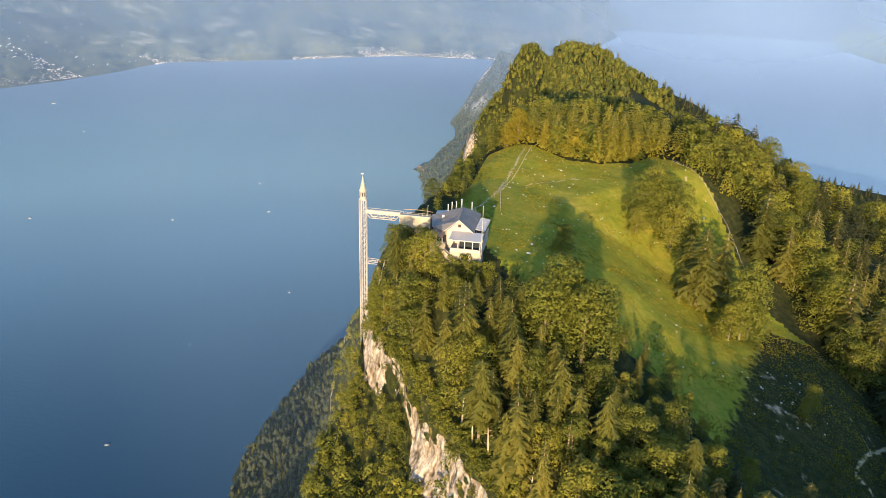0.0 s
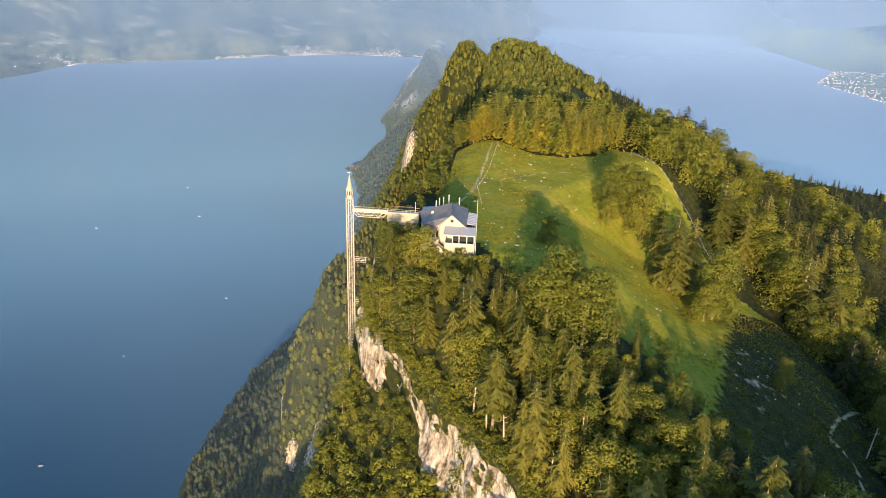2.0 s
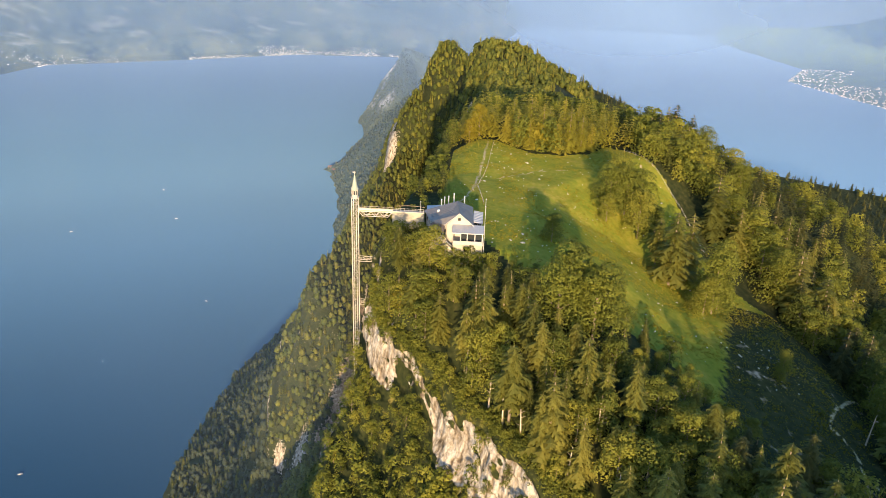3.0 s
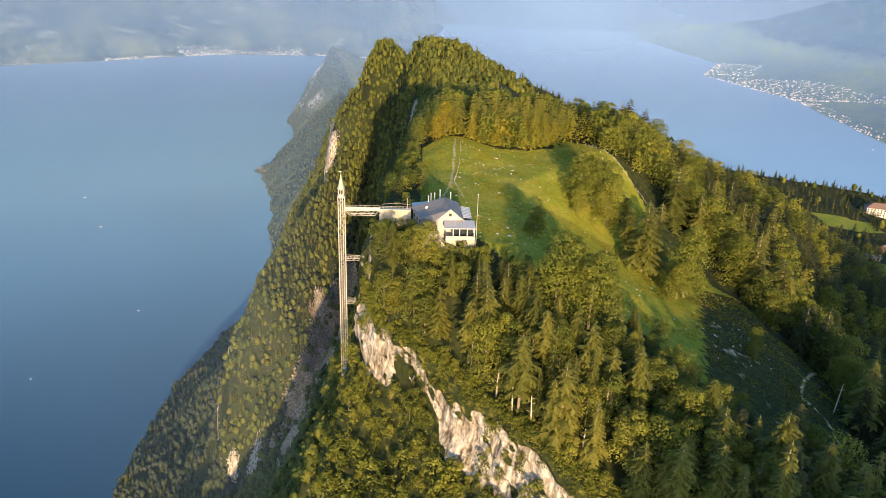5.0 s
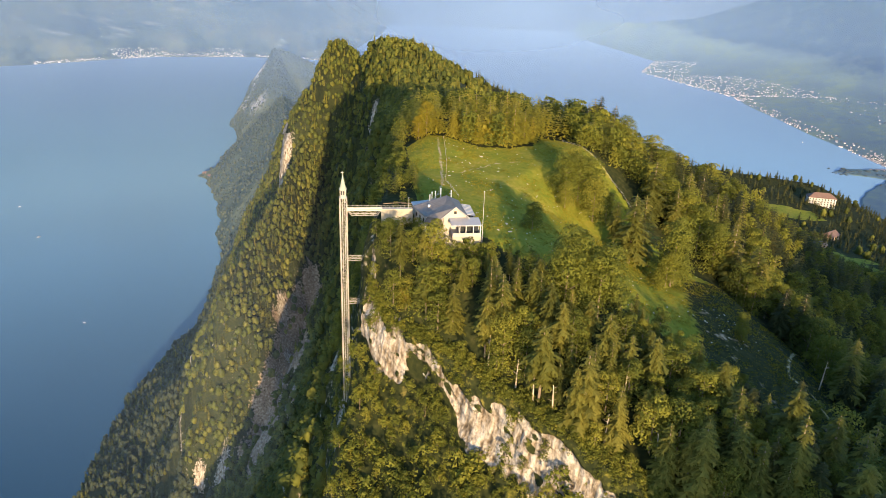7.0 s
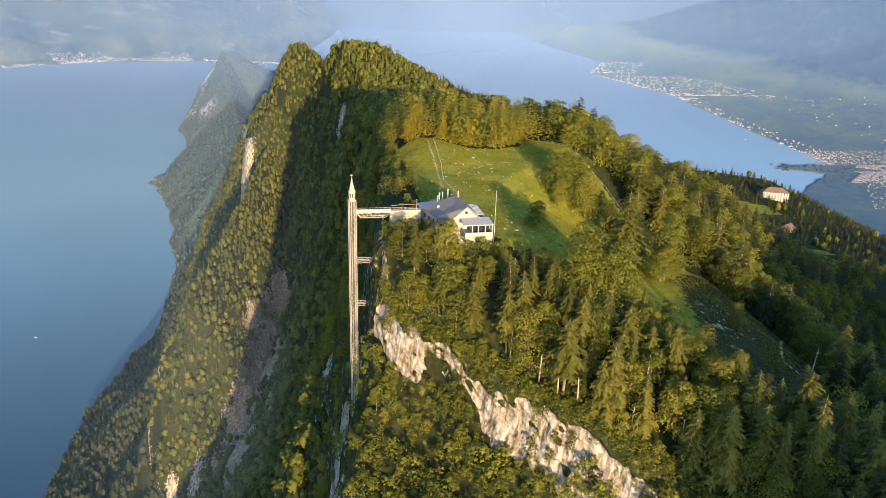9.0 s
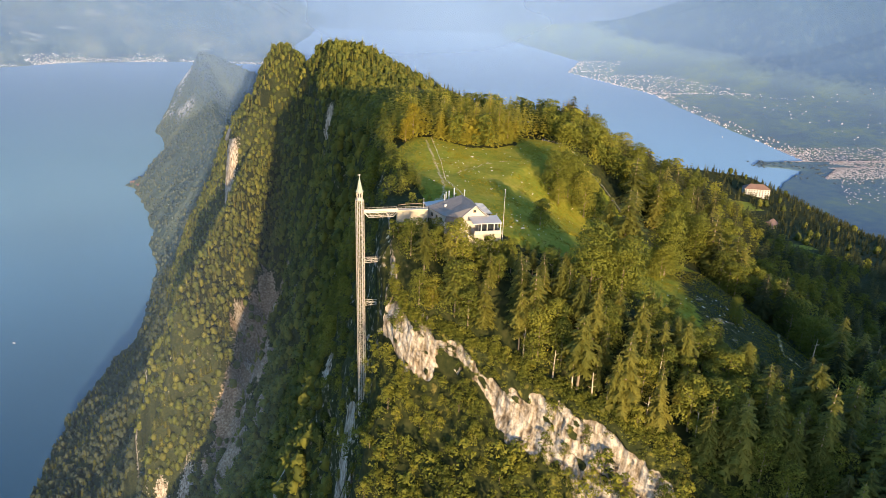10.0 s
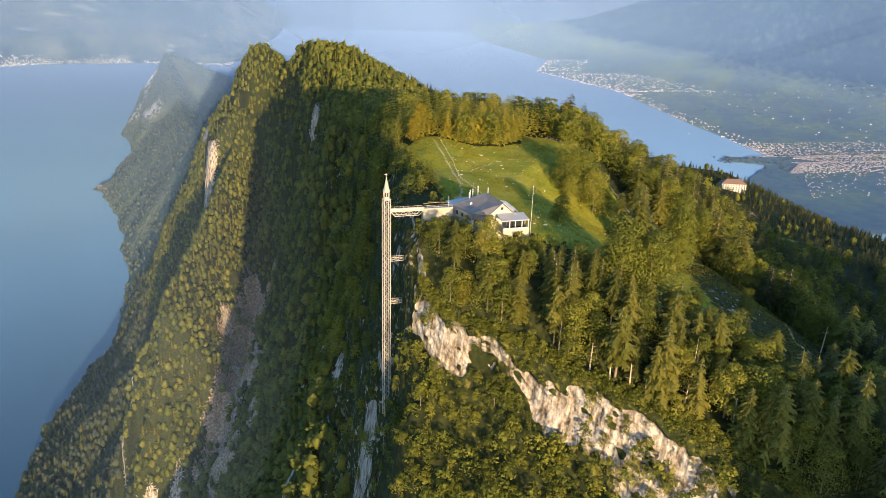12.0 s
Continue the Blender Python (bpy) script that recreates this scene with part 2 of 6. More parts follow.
# the low ridge that runs on to the cape
CAPE = [(-150, 1200, 320, 2.1), (-190, 1500, 170, 1.8), (-230, 2000, 95, 1.45), (-310, 2500, 30, 1.1), (-340, 2800, 20, 0.86), (-400, 3400, -20, 1.1),
        (-490, 3950, 90, 1.45), (-520, 4250, 118, 1.5), (-400, 4420, 60, 1.2), (-200, 4700, -60, 1.0), (-60, 4900, -260, 0.8)]

# the gentler wooded foot of the mountain above the shore
APRON = [(-256, 520, -178, 0.64), (-280, 700, -154, 0.62), (-328, 900, -163, 0.5), (-332, 1150, -168, 0.5), (-300, 1450, -160, 0.6)]
# an unseen wooded rise south-west of the pasture, added to shade its foot
SHADE_RISE = [(-2, -33, 340, 1.8), (6, -32, 380, 1.6), (12, -32, 406, 1.4), (21, -31, 417, 1.3), (33, -31, 417, 1.3), (46, -30, 413, 1.2), (64, -28, 413, 1.1), (84, -26, 413, 1.0), (105, -25, 409, 0.9), (120, -25, 405, 0.9), (280, -30, 398, 0.8), (420, -20, 340, 0.6)]


def smax(a, b, k):
    h = np.clip(0.5 + 0.5 * (a - b) / k, 0, 1)
    return b + (a - b) * h + k * h * (1 - h)


def ground(x, y):
    """Height of the bare ground."""
    x, y = np.asarray(x, float), np.asarray(y, float)
    cz, cx = np.interp(y, CREST_Y, CREST_Z), np.interp(y, CREST_Y, CREST_X)
    off, broad = x - cx, np.interp(y, SHOULDER_Y, SHOULDER_W)
    right = cz - 0.08 * np.clip(off, 0, broad) - np.interp((off - broad) * np.interp(y, [900, 1010], [1.0, 2.4]), RIGHT_D, RIGHT_F)
    d, side, v = along(x, y, BROW)
    wob = np.clip(d / 8, 0, 1)
    dd = np.maximum(0, d + wob * (9 + 9 * np.clip((y - 340) / 90, 0, 1)) * fbm(x / 38, y / 38, 4))
    kind = v[..., 1]
    f0, f1, f2 = (np.interp(dd, FALL_D, f) for f in (FALL_FRONT, FALL_SHEER, FALL_FLANK))
    fall = np.where(kind < 1, f0 * (1 - kind) + f1 * kind, f1 * (2 - kind) + f2 * (kind - 1))
    # the buttress under the tower drops sheer on its lake side
    fall = fall + np.minimum(170, 4.0 * np.maximum(0, -80 - x)) * np.clip((312 - y) / 50, 0, 1)
    w = np.clip(d / 14, 0, 1)
    inner = v[..., 0] * (1 - w) + right * w
    z = np.where(side > 0, v[..., 0] - fall, np.minimum(inner, right + 3))
    for line, k in ((SPUR, 18), (RIB, 8), (CAPE, 25), (APRON, 30), (SHADE_RISE, 10)):
        d, side, v = along(x, y, line)
        wig = d + np.clip(d / 30, 0, 1) * 30 * fbm(x / 90 + 5, y / 90, 4)
        s = v[..., 0] - np.where(side < 0, 1.5, 1.0) * v[..., 1] * wig
        z = smax(z, s, k)
    return z + 1.6 * fbm(x / 24, y / 24, 4) * np.clip((np.hypot(x + 40, y - 235) - 25) / 40, 0.05, 1)


def inside(x, y, poly):
    poly = np.asarray(poly, float)
    hit = np.zeros(np.shape(x), bool)
    for a, b in zip(poly, np.roll(poly, -1, 0)):
        cross = (a[1] > y) != (b[1] > y)
        hit ^= cross & (x < (b[0] - a[0]) * (y - a[1]) / (b[1] - a[1] + 1e-9) + a[0])
    return hit


MEADOW = [(-33, 236), (-47, 250), (-45, 345), (-31, 360), (-18, 350), (-6, 342), (10, 344), (24, 352), (36, 376), (46, 372), (64, 346), (72, 320), (78, 292), (100, 268), (118, 255),
          (119, 225), (108, 200), (104, 172), (96, 154), (82, 150), (66, 156), (52, 172), (32, 194), (2, 207), (-18, 212), (-26, 222)]
LANE = [(-41, 258), (-37, 268), (-34, 280), (-31, 310), (-28, 352)]
FOOTPATH = [(-24, 300), (-12, 310), (-2, 319), (12, 322), (30, 322), (48, 335), (52, 350)]
TRACK = [(137, 286), (140, 282), (150, 280), (148, 270), (143, 257), (132, 246), (111, 224.6), (100, 211), (94.6, 203), (92.6, 198), (96, 195), (97.5, 188), (94, 172), (88, 160)]
TRACK_SIDE = [(102, 214), (102, 223), (100.6, 231), (97, 235)]


# bare places on the flank: x, y, half-width, half-length, kind
SCARS = [(-184, 1077, 17, 21, "rock"), (-162, 775, 7, 14, "rock"), (-268, 737, 4, 9, "rock"), (-288, 742, 5, 8, "rock"), (-183, 1010, 7, 22, "rock"), (-197, 890, 9, 26, "rock"), (-206, 820, 6, 16, "rock"), (-222, 650, 9, 8, "rock"), (-250, 655, 8, 8, "rock"),
         (-128, 822, 13, 34, "earth"), (-143, 790, 16, 34, "earth"), (-152, 745, 20, 40, "earth"), (-156, 695, 22, 36, "earth"), (-172, 665, 20, 30, "earth"), (-168, 605, 18, 30, "earth"), (-190, 640, 16, 24, "earth"), (-136, 690, 14, 30, "earth"),
         (-106, 820, 8, 18, "earth"), (-117, 782, 9, 20, "earth"), (-138, 775, 9, 20, "earth"), (-137, 590, 7, 24, "earth"), (-168, 650, 12, 26, "earth"), (-178, 590, 10, 24, "earth"),
         (-120, 800, 4, 9, "rock"), (-128, 760, 4, 8, "rock"), (-150, 690, 5, 12, "rock"), (-172, 630, 4, 10, "rock"), (-187, 1215, 7, 30, "rock"), (-189, 872, 6, 18, "rock"),
         (-150, 735, 8, 8, "rock"), (-114, 356, 5, 7, "rock"), (-116, 346, 4, 6, "rock"), (-86, 331, 3, 9, "rock"), (-50, 775, 8, 14, "rock"), (-96, 470, 5, 9, "rock"), (-84, 420, 4, 8, "rock")]


def scarred(x, y, kind):
    m = np.zeros(np.shape(x))
    for sx, sy, rx, ry, k in SCARS:
        if k == kind:
            r = np.hypot((x - sx) / rx, (y - sy) / ry) + 0.5 * fbm(x / 9, y / 9, 3)
            m = np.maximum(m, np.clip(1.4 - r, 0, 1))
    return m


FIELD = [(360, 500), (400, 505), (430, 560), (415, 600), (380, 600), (355, 560)]
FIELD_2 = [(425, 735), (500, 740), (510, 775), (440, 785)]


def grids(*spans):
    """Coordinates that run through spans of (to, step)."""
    out = [spans[0]]
    for to, step in spans[1:]:
        n = max(1, round((to - out[-1]) / step))
        out += list(np.linspace(out[-1], to, n + 1)[1:])
    return np.array(out)


def sheet(xs, ys):
    X, Y = np.meshgrid(xs, ys)
    i = np.arange(len(ys) - 1)[:, None] * len(xs) + np.arange(len(xs) - 1)[None]
    f = np.stack([i, i + 1, i + 1 + len(xs), i + len(xs)], -1).reshape(-1, 4)
    return X, Y, f


def build_mountain():
    xs = grids(-900, (-330, 12), (-150, 4), (-84, 2), (-10, 1.5), (120, 1.6), (250, 6), (1500, 25))
    ys = grids(-120, (20, 6), (100, 4), (255, 1.5), (365, 2), (430, 3), (800, 5), (1200, 8), (1700, 18))
    X, Y, f = sheet(xs, ys)
    Z = ground(X, Y)
    gy, gx = np.gradient(Z, ys, xs)
    steep = np.hypot(gx, gy)
    n = fbm(X / 30 + 3, Y / 30 + Z / 40, 4)
    rock = np.clip((steep - 1.25) / 1.1, 0, 1) * np.clip(0.62 + 1.5 * n, 0, 1)
    d, side, v = along(X, Y, BROW)
    front = (side > 0) & (v[..., 1] < 0.75) & (Y < 240) & (d < 4)
    below = (side > 0) & (v[..., 1] < 0.75) & (Y < 240) & (d > 4)
    rock = np.where(front | below, rock * 0.2, rock)
    meadow = inside(X, Y, MEADOW)
    grass = (meadow | inside(X, Y, FIELD) | inside(X, Y, FIELD_2)) * 1.0
    # stony foot of the pasture; its shade painted as dark ground with little grass
    heath = np.clip((X - 46 - 0.35 * (Y - 200)) / 14, 0, 1) * (Y < 270)
    grass = grass * (1 - 0.8 * heath)
    rock = np.where(Y > 262, rock * np.interp(Y, [262, 600, 900], [0.32, 0.4, 0.25]), rock)
    rock = np.maximum(rock, scarred(X, Y, "rock"))
    pth = np.zeros_like(X)
    for line, half in ((LANE, 0.75), (FOOTPATH, 0.55), (TRACK, 0.7), (TRACK_SIDE, 0.4)):
        pd = along(X, Y, np.array([(*p, 0) for p in line]))[0]
        pth = np.maximum(pth, np.clip(1.2 - pd / half * 0.5, 0, 1) * 0.66)
    pth = np.maximum(pth, np.clip(1.4 - np.hypot((X + 40.5) / 3.2, (Y - 257) / 5.5), 0, 1))
    # crags lean and bulge: push steep ground sideways
    push = np.clip((steep - 1.2) / 1.5, 0, 1) * np.where((Y < 290) & (v[..., 1] < 1.6), np.clip((d - 22) / 20, 0, 1), 1)
    bx = 5.0 * fbm(Y / 14, Z / 11 + 9, 4) * push
    by = 5.0 * fbm(X / 14 + 40, Z / 11, 4) * push
    # behind the cliff face the ground stays back
    reach = np.interp(v[..., 1], [0, 0.3, 0.7, 1.5], [8, 9, 18, 20])
    back = (side > 0) & (v[..., 1] < 1.5) & (Y < 285) & (Y > 88)
    Z = Z - 3.5 * back * np.clip(d / 1.5, 0, 1) * np.clip((reach + 4 - d) / 4, 0, 1)
    P = np.stack([X + bx, Y + by, Z], -1)
    keep = Z.reshape(-1)[f].max(1) > LAKE - 25
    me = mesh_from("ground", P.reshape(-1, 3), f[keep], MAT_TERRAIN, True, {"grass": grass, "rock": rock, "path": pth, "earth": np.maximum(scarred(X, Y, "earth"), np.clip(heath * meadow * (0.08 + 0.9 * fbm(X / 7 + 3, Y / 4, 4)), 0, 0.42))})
    return tagged(new("ground", me), "wooded limestone mountain with pasture, cliffs and gravel paths", "ground", kind="structure")


build_mountain()


# bare rock on the front: plan x, and how far under the brow it begins and ends
ROCK_X = [-67, -58, -50, -46, -42, -36, -28, -10, 0, 20, 38]
ROCK_TOP = [1, 2, 1, 3, 8, 5, 3, 3, 8, 13, 17]
ROCK_FOOT = [20, 20, 18, 13, 17, 20, 23, 26, 30, 32, 34]


def build_cliff():
    """The bare rock under the brow, from the front crags round to the tower, finer than the ground sheet."""
    line = np.array(BROW[1:13], float)
    run = np.concatenate([[0], np.cumsum(np.hypot(*np.diff(line[:, :2], axis=0).T))])
    S = np.arange(0, run[-1], 0.5)
    bx, by, bz, kind = (np.interp(S, run, line[:, c]) for c in range(4))
    soft = np.ones(25) / 25
    tx, ty = (np.convolve(np.pad(np.gradient(a), 12, "edge"), soft, "valid") for a in (bx, by))
    ln = np.hypot(tx, ty)
    nx, ny = -ty / ln, tx / ln
    rows = 110
    U = np.linspace(0, 1, rows) ** 1.15
    deep = np.interp(kind, [0, 0.1, 0.6, 1, 1.5], [36, 38, 62, 112, 115]) * (1 + 0.25 * vnoise(S / 22, S * 0 + 2))
    bz = bz + 1.6 * fbm(S / 7, S * 0 + 4, 3)
    P = np.zeros((rows, len(S), 3))
    rock = np.zeros((rows, len(S)))
    for c in range(len(S)):
        k, s = kind[c], S[c]
        fall = min(1.0, k)
        prof = np.array(FALL_FRONT) * (1 - fall) + np.array(FALL_SHEER) * fall
        f = U * deep[c]
        dt = np.interp(f, prof, FALL_D)
        px, py = bx[c] + nx[c] * dt, by[c] + ny[c] * dt
        dt = dt - np.clip(dt / 8, 0, 1) * 9 * fbm(px / 38, py / 38, 4)
        taper = np.clip(np.minimum(U * 18, (1 - U) * 5), 0, 1)
        # buttresses and gullies, blocks, ribs that lean with the strata, fine breakage
        lean = s + 0.45 * f
        block = vnoise(lean / 10.0, f / 12.0) * 2.4 + vnoise(lean / 3.6 + 50, f / 7.0) * 0.8
        block = block + vnoise(lean / 1.7 + 20, f / 5.0) * 0.35 + fbm(s / 0.9 + f / 6, f / 2.2, 2) * 0.3
        step = 0.6 * np.abs(((f + 0.5 * s + 5 * vnoise(s / 9 + f * 0, f / 30)) / 4.6) % 1 - 0.3)
        out = dt + (0.8 + block + step) * taper - 2.6 * (1 - taper)
        P[:, c] = np.stack([bx[c] + nx[c] * out, by[c] + ny[c] * out, bz[c] - f], -1)
        # bare from a ragged upper line to a lower one; turf and bushes hold the rest
        ragged = 5.0 * fbm(s / 6 + f * 0, f / 9 + 3, 3)
        upper = np.interp(bx[c], ROCK_X, ROCK_TOP) + ragged
        lower = np.interp(bx[c], ROCK_X, ROCK_FOOT) + ragged * 1.3
        green = fbm(s / 5 + 7 + f / 8, f / 3.5, 4)
        face = np.clip((f - upper) / 1.5, 0, 1) * np.clip((lower - f) / 2.0, 0, 1)
        sheer = 0.38 - 1.9 * np.maximum(0, green)
        front = 1.0 * face - 1.7 * np.maximum(0, green - 0.06)
        rock[:, c] = np.clip(np.where(k < 0.6, front, sheer), 0, 1)
    i = np.arange(rows - 1)[:, None] * len(S) + np.arange(len(S) - 1)[None]
    F = np.stack([i, i + len(S), i + len(S) + 1, i + 1], -1).reshape(-1, 4)
    me = mesh_from("cliff", P.reshape(-1, 3), F, MAT_TERRAIN, True, {"rock": rock, "grass": 0.37 + 0 * rock, "path": np.zeros_like(rock)})
    return tagged(new("cliff", me), "weathered pale limestone cliff with grassy ledges below the brow", "cliff", kind="structure")


build_cliff()


SPIT = [(-340, 2750, 10, 0.5), (-560, 2780, -180, 0.55), (-655, 2780, -228, 0.7)]


def headland_height(X, Y):
    d, side, v = along(X, Y, CAPE)
    wig = d + np.clip(d / 30, 0, 1) * 44 * fbm(X / 190 + 5, Y / 190, 4)
    Z = v[..., 0] - v[..., 1] * wig * np.where(side < 0, 1.1, 1)
    d2, _, v2 = along(X, Y, SPIT)
    return smax(Z, v2[..., 0] - v2[..., 1] * d2, 20) + 10 * fbm(X / 60, Y / 60, 3)


def build_headland():
    xs, ys = grids(-1300, (-900, 25), (300, 12), (600, 25)), grids(1500, (5200, 18))
    X, Y, f = sheet(xs, ys)
    Z = headland_height(X, Y)
    gy, gx = np.gradient(Z, ys, xs)
    S = squeeze(np.stack([X, Y, Z], -1))
    rock = np.zeros_like(X)
    for cx, cy, cz, r in ((-554, 3773, 5, 42), (-560, 3760, -35, 34), (-618, 3639, -124, 46), (-585, 3650, -105, 34), (-505, 3450, -55, 34), (-520, 3455, -95, 34), (-530, 3790, 40, 28)):
        away = np.sqrt((S[..., 0] - cx) ** 2 + (0.5 * (S[..., 1] - cy)) ** 2 + (0.8 * (S[..., 2] - cz)) ** 2)
        rock = np.maximum(rock, np.clip(1.3 - away / r + 1.2 * fbm(X / 40, Z / 30, 3), 0, 1))
    keep = Z.reshape(-1)[f].max(1) > LAKE - 25
    P = squeeze(np.stack([X, Y, Z], -1).reshape(-1, 3))
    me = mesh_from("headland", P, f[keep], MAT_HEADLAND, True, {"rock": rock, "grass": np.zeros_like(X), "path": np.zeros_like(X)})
    return tagged(new("headland", me), "steep hazy wooded headland with pale crags falling to the lake", "headland", kind="structure")


# far land: the blue of the haze is painted into its base colours
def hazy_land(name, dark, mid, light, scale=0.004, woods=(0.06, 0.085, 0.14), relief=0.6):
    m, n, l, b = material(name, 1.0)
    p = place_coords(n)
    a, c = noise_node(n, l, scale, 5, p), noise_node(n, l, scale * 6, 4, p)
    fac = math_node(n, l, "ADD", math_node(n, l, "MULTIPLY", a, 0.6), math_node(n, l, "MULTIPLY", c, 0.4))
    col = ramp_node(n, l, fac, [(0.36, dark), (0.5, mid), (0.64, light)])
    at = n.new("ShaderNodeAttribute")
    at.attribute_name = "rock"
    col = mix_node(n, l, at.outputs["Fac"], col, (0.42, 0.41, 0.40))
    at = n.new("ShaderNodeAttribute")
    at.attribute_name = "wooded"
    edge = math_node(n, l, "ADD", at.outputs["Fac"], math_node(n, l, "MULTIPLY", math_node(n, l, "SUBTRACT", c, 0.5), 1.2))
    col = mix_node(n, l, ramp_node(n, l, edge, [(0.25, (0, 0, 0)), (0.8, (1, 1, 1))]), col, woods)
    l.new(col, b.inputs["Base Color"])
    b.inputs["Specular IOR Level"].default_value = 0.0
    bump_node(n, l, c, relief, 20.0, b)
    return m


# headland, plain and ridges, each tinted with haze
MAT_HEADLAND = hazy_land("hazed_headland_woods", (0.062, 0.086, 0.080), (0.082, 0.104, 0.084), (0.108, 0.124, 0.082), 0.01)
MAT_PLAIN = hazy_land("hazed_valley_fields", (0.088, 0.142, 0.208), (0.108, 0.168, 0.205), (0.140, 0.198, 0.178), 0.0045, (0.040, 0.084, 0.170), 0.0)
MAT_RIDGES = hazy_land("hazed_mountains", (0.026, 0.052, 0.100), (0.062, 0.094, 0.120), (0.112, 0.132, 0.128), 0.004, (0.030, 0.058, 0.112), 0.0)
build_headland()


# ---- lake ----
def build_lake():
    az = np.linspace(-math.pi, math.pi, 241)
    rr = np.concatenate([[1, 250], np.geomspace(400, 13000, 70)])
    A, R = np.meshgrid(az, rr)
    P = squeeze(np.stack([CENTRE[0] + R * np.sin(A), CENTRE[1] + R * np.cos(A), np.full_like(A, LAKE)], -1).reshape(-1, 3))
    i = np.arange(len(rr) - 1)[:, None] * len(az) + np.arange(len(az) - 1)[None]
    f = np.stack([i, i + len(az), i + len(az) + 1, i + 1], -1).reshape(-1, 4)
    m, n, l, b = material("lake_water", 0.22)
    p = place_coords(n)
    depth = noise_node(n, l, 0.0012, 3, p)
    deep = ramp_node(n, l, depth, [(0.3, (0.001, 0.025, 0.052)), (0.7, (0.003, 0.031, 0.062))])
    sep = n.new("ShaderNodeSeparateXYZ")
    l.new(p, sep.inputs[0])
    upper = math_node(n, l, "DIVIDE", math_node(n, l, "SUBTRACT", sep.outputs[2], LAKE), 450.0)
    # haze put into the base colour: paler over the bay and up the lake
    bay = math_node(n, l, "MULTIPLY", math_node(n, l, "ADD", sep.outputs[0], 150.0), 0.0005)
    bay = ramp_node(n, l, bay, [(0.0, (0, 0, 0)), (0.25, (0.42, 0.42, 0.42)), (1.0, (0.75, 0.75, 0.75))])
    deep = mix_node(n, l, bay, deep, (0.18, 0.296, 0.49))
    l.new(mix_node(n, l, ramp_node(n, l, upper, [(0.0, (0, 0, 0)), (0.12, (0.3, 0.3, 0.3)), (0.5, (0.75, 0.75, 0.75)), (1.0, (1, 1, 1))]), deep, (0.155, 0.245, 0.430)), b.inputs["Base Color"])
    b.inputs["IOR"].default_value = 1.6
    # the sheen stands in for haze, paling the water at low angles
    b.inputs["Sheen Weight"].default_value = 0.80
    b.inputs["Sheen Roughness"].default_value = 0.32
    b.inputs["Sheen Tint"].default_value = (0.25, 0.52, 1.0, 1)
    mapn = n.new("ShaderNodeMapping")
    mapn.inputs["Rotation"].default_value = (0, 0, 0.5)
    mapn.inputs["Scale"].default_value = (0.4, 1.0, 1.0)
    l.new(p, mapn.inputs["Vector"])
    bump_node(n, l, noise_node(n, l, 0.12, 6, mapn.outputs[0]), 0.35, 0.7, b)
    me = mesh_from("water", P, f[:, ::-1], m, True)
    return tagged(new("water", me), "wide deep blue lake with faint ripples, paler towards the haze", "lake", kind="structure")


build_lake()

# ---- far shores: plain in the east bay, slopes across the lake, mountains all round ----
EAST_SHORE = [(1250, 1800), (1690, 2120), (1940, 2470), (2230, 2700), (2090, 2810), (2130, 2850), (2380, 2830), (2534, 3852), (2715, 4803), (2760, 5107), (2621, 6482), (3215, 7583), (3392, 11177), (5000, 16000)]
NORTH_SHORE = [(-9000, 1500), (-5200, 3000), (-3705, 3902), (-3560, 4490), (-3520, 5030), (-3542, 5581), (-2784, 6216), (-1900, 7080), (-990, 7200), (-233, 7000), (-65, 8128), (400, 11000), (900, 16000)]


def shore_land(name, shore, mat, rise, label, flip):
    """Land that climbs away from a shoreline."""
    shore = np.array([(*p, 0) for p in shore], float)
    t = np.linspace(0, len(shore) - 1, 260)
    sx, sy = (np.interp(t, np.arange(len(shore)), shore[:, k]) for k in (0, 1))
    sx += 60 * fbm(t * 1.3, t * 0 + 3, 3)
    sy += 60 * fbm(t * 1.3, t * 0 + 9, 3)
    # inland is away from the middle of the lake
    away = np.stack([sx - 300, sy - 3200], -1)
    if flip:
        away = np.stack([np.ones_like(sx), -0.12 * np.ones_like(sx)], -1)
    away /= np.linalg.norm(away, axis=1, keepdims=True)
    inl = np.concatenate([[-30], np.geomspace(25, 9000, 64)])
    X = sx[None] + away[None, :, 0] * inl[:, None]
    Y = sy[None] + away[None, :, 1] * inl[:, None]
    D = np.broadcast_to(inl[:, None], X.shape)
    Z = LAKE + np.where(D < 0, -15, rise(D, X, Y))
    i = np.arange(len(inl) - 1)[:, None] * len(t) + np.arange(len(t) - 1)[None]
    f = np.stack([i, i + 1, i + 1 + len(t), i + len(t)], -1).reshape(-1, 4)
    bare = np.clip((fbm(X / 200 + 2, Y / 320 + Z / 240, 5) - 0.36) / 0.08, 0, 1) * (D > 500) * 0.25
    P = squeeze(np.stack([X, Y, Z], -1).reshape(-1, 3))
    me = mesh_from(name, P, f if flip else f[:, ::-1], mat, True, {"rock": bare if not flip else np.zeros_like(X), "wooded": (np.clip((Z - LAKE - 12) / 90, 0, 1) * 0.82 if flip else np.clip((Z - LAKE - 60) / 160, 0, 1) * 0.5)})
    return tagged(new(name, me), label, "land", kind="structure")


def rise_north(D, X, Y):
    end = np.interp(X - 0.06 * (Y - 7000), [-1900, -1100, -300, 200], [1.0, 0.8, 0.28, 0.02])
    return 3 + end * np.interp(D, [0, 200, 800, 3000, 9000], [0, 25, 170, 800, 1350]) * (0.9 + 0.4 * fbm(X / 1500, Y / 1500, 3))


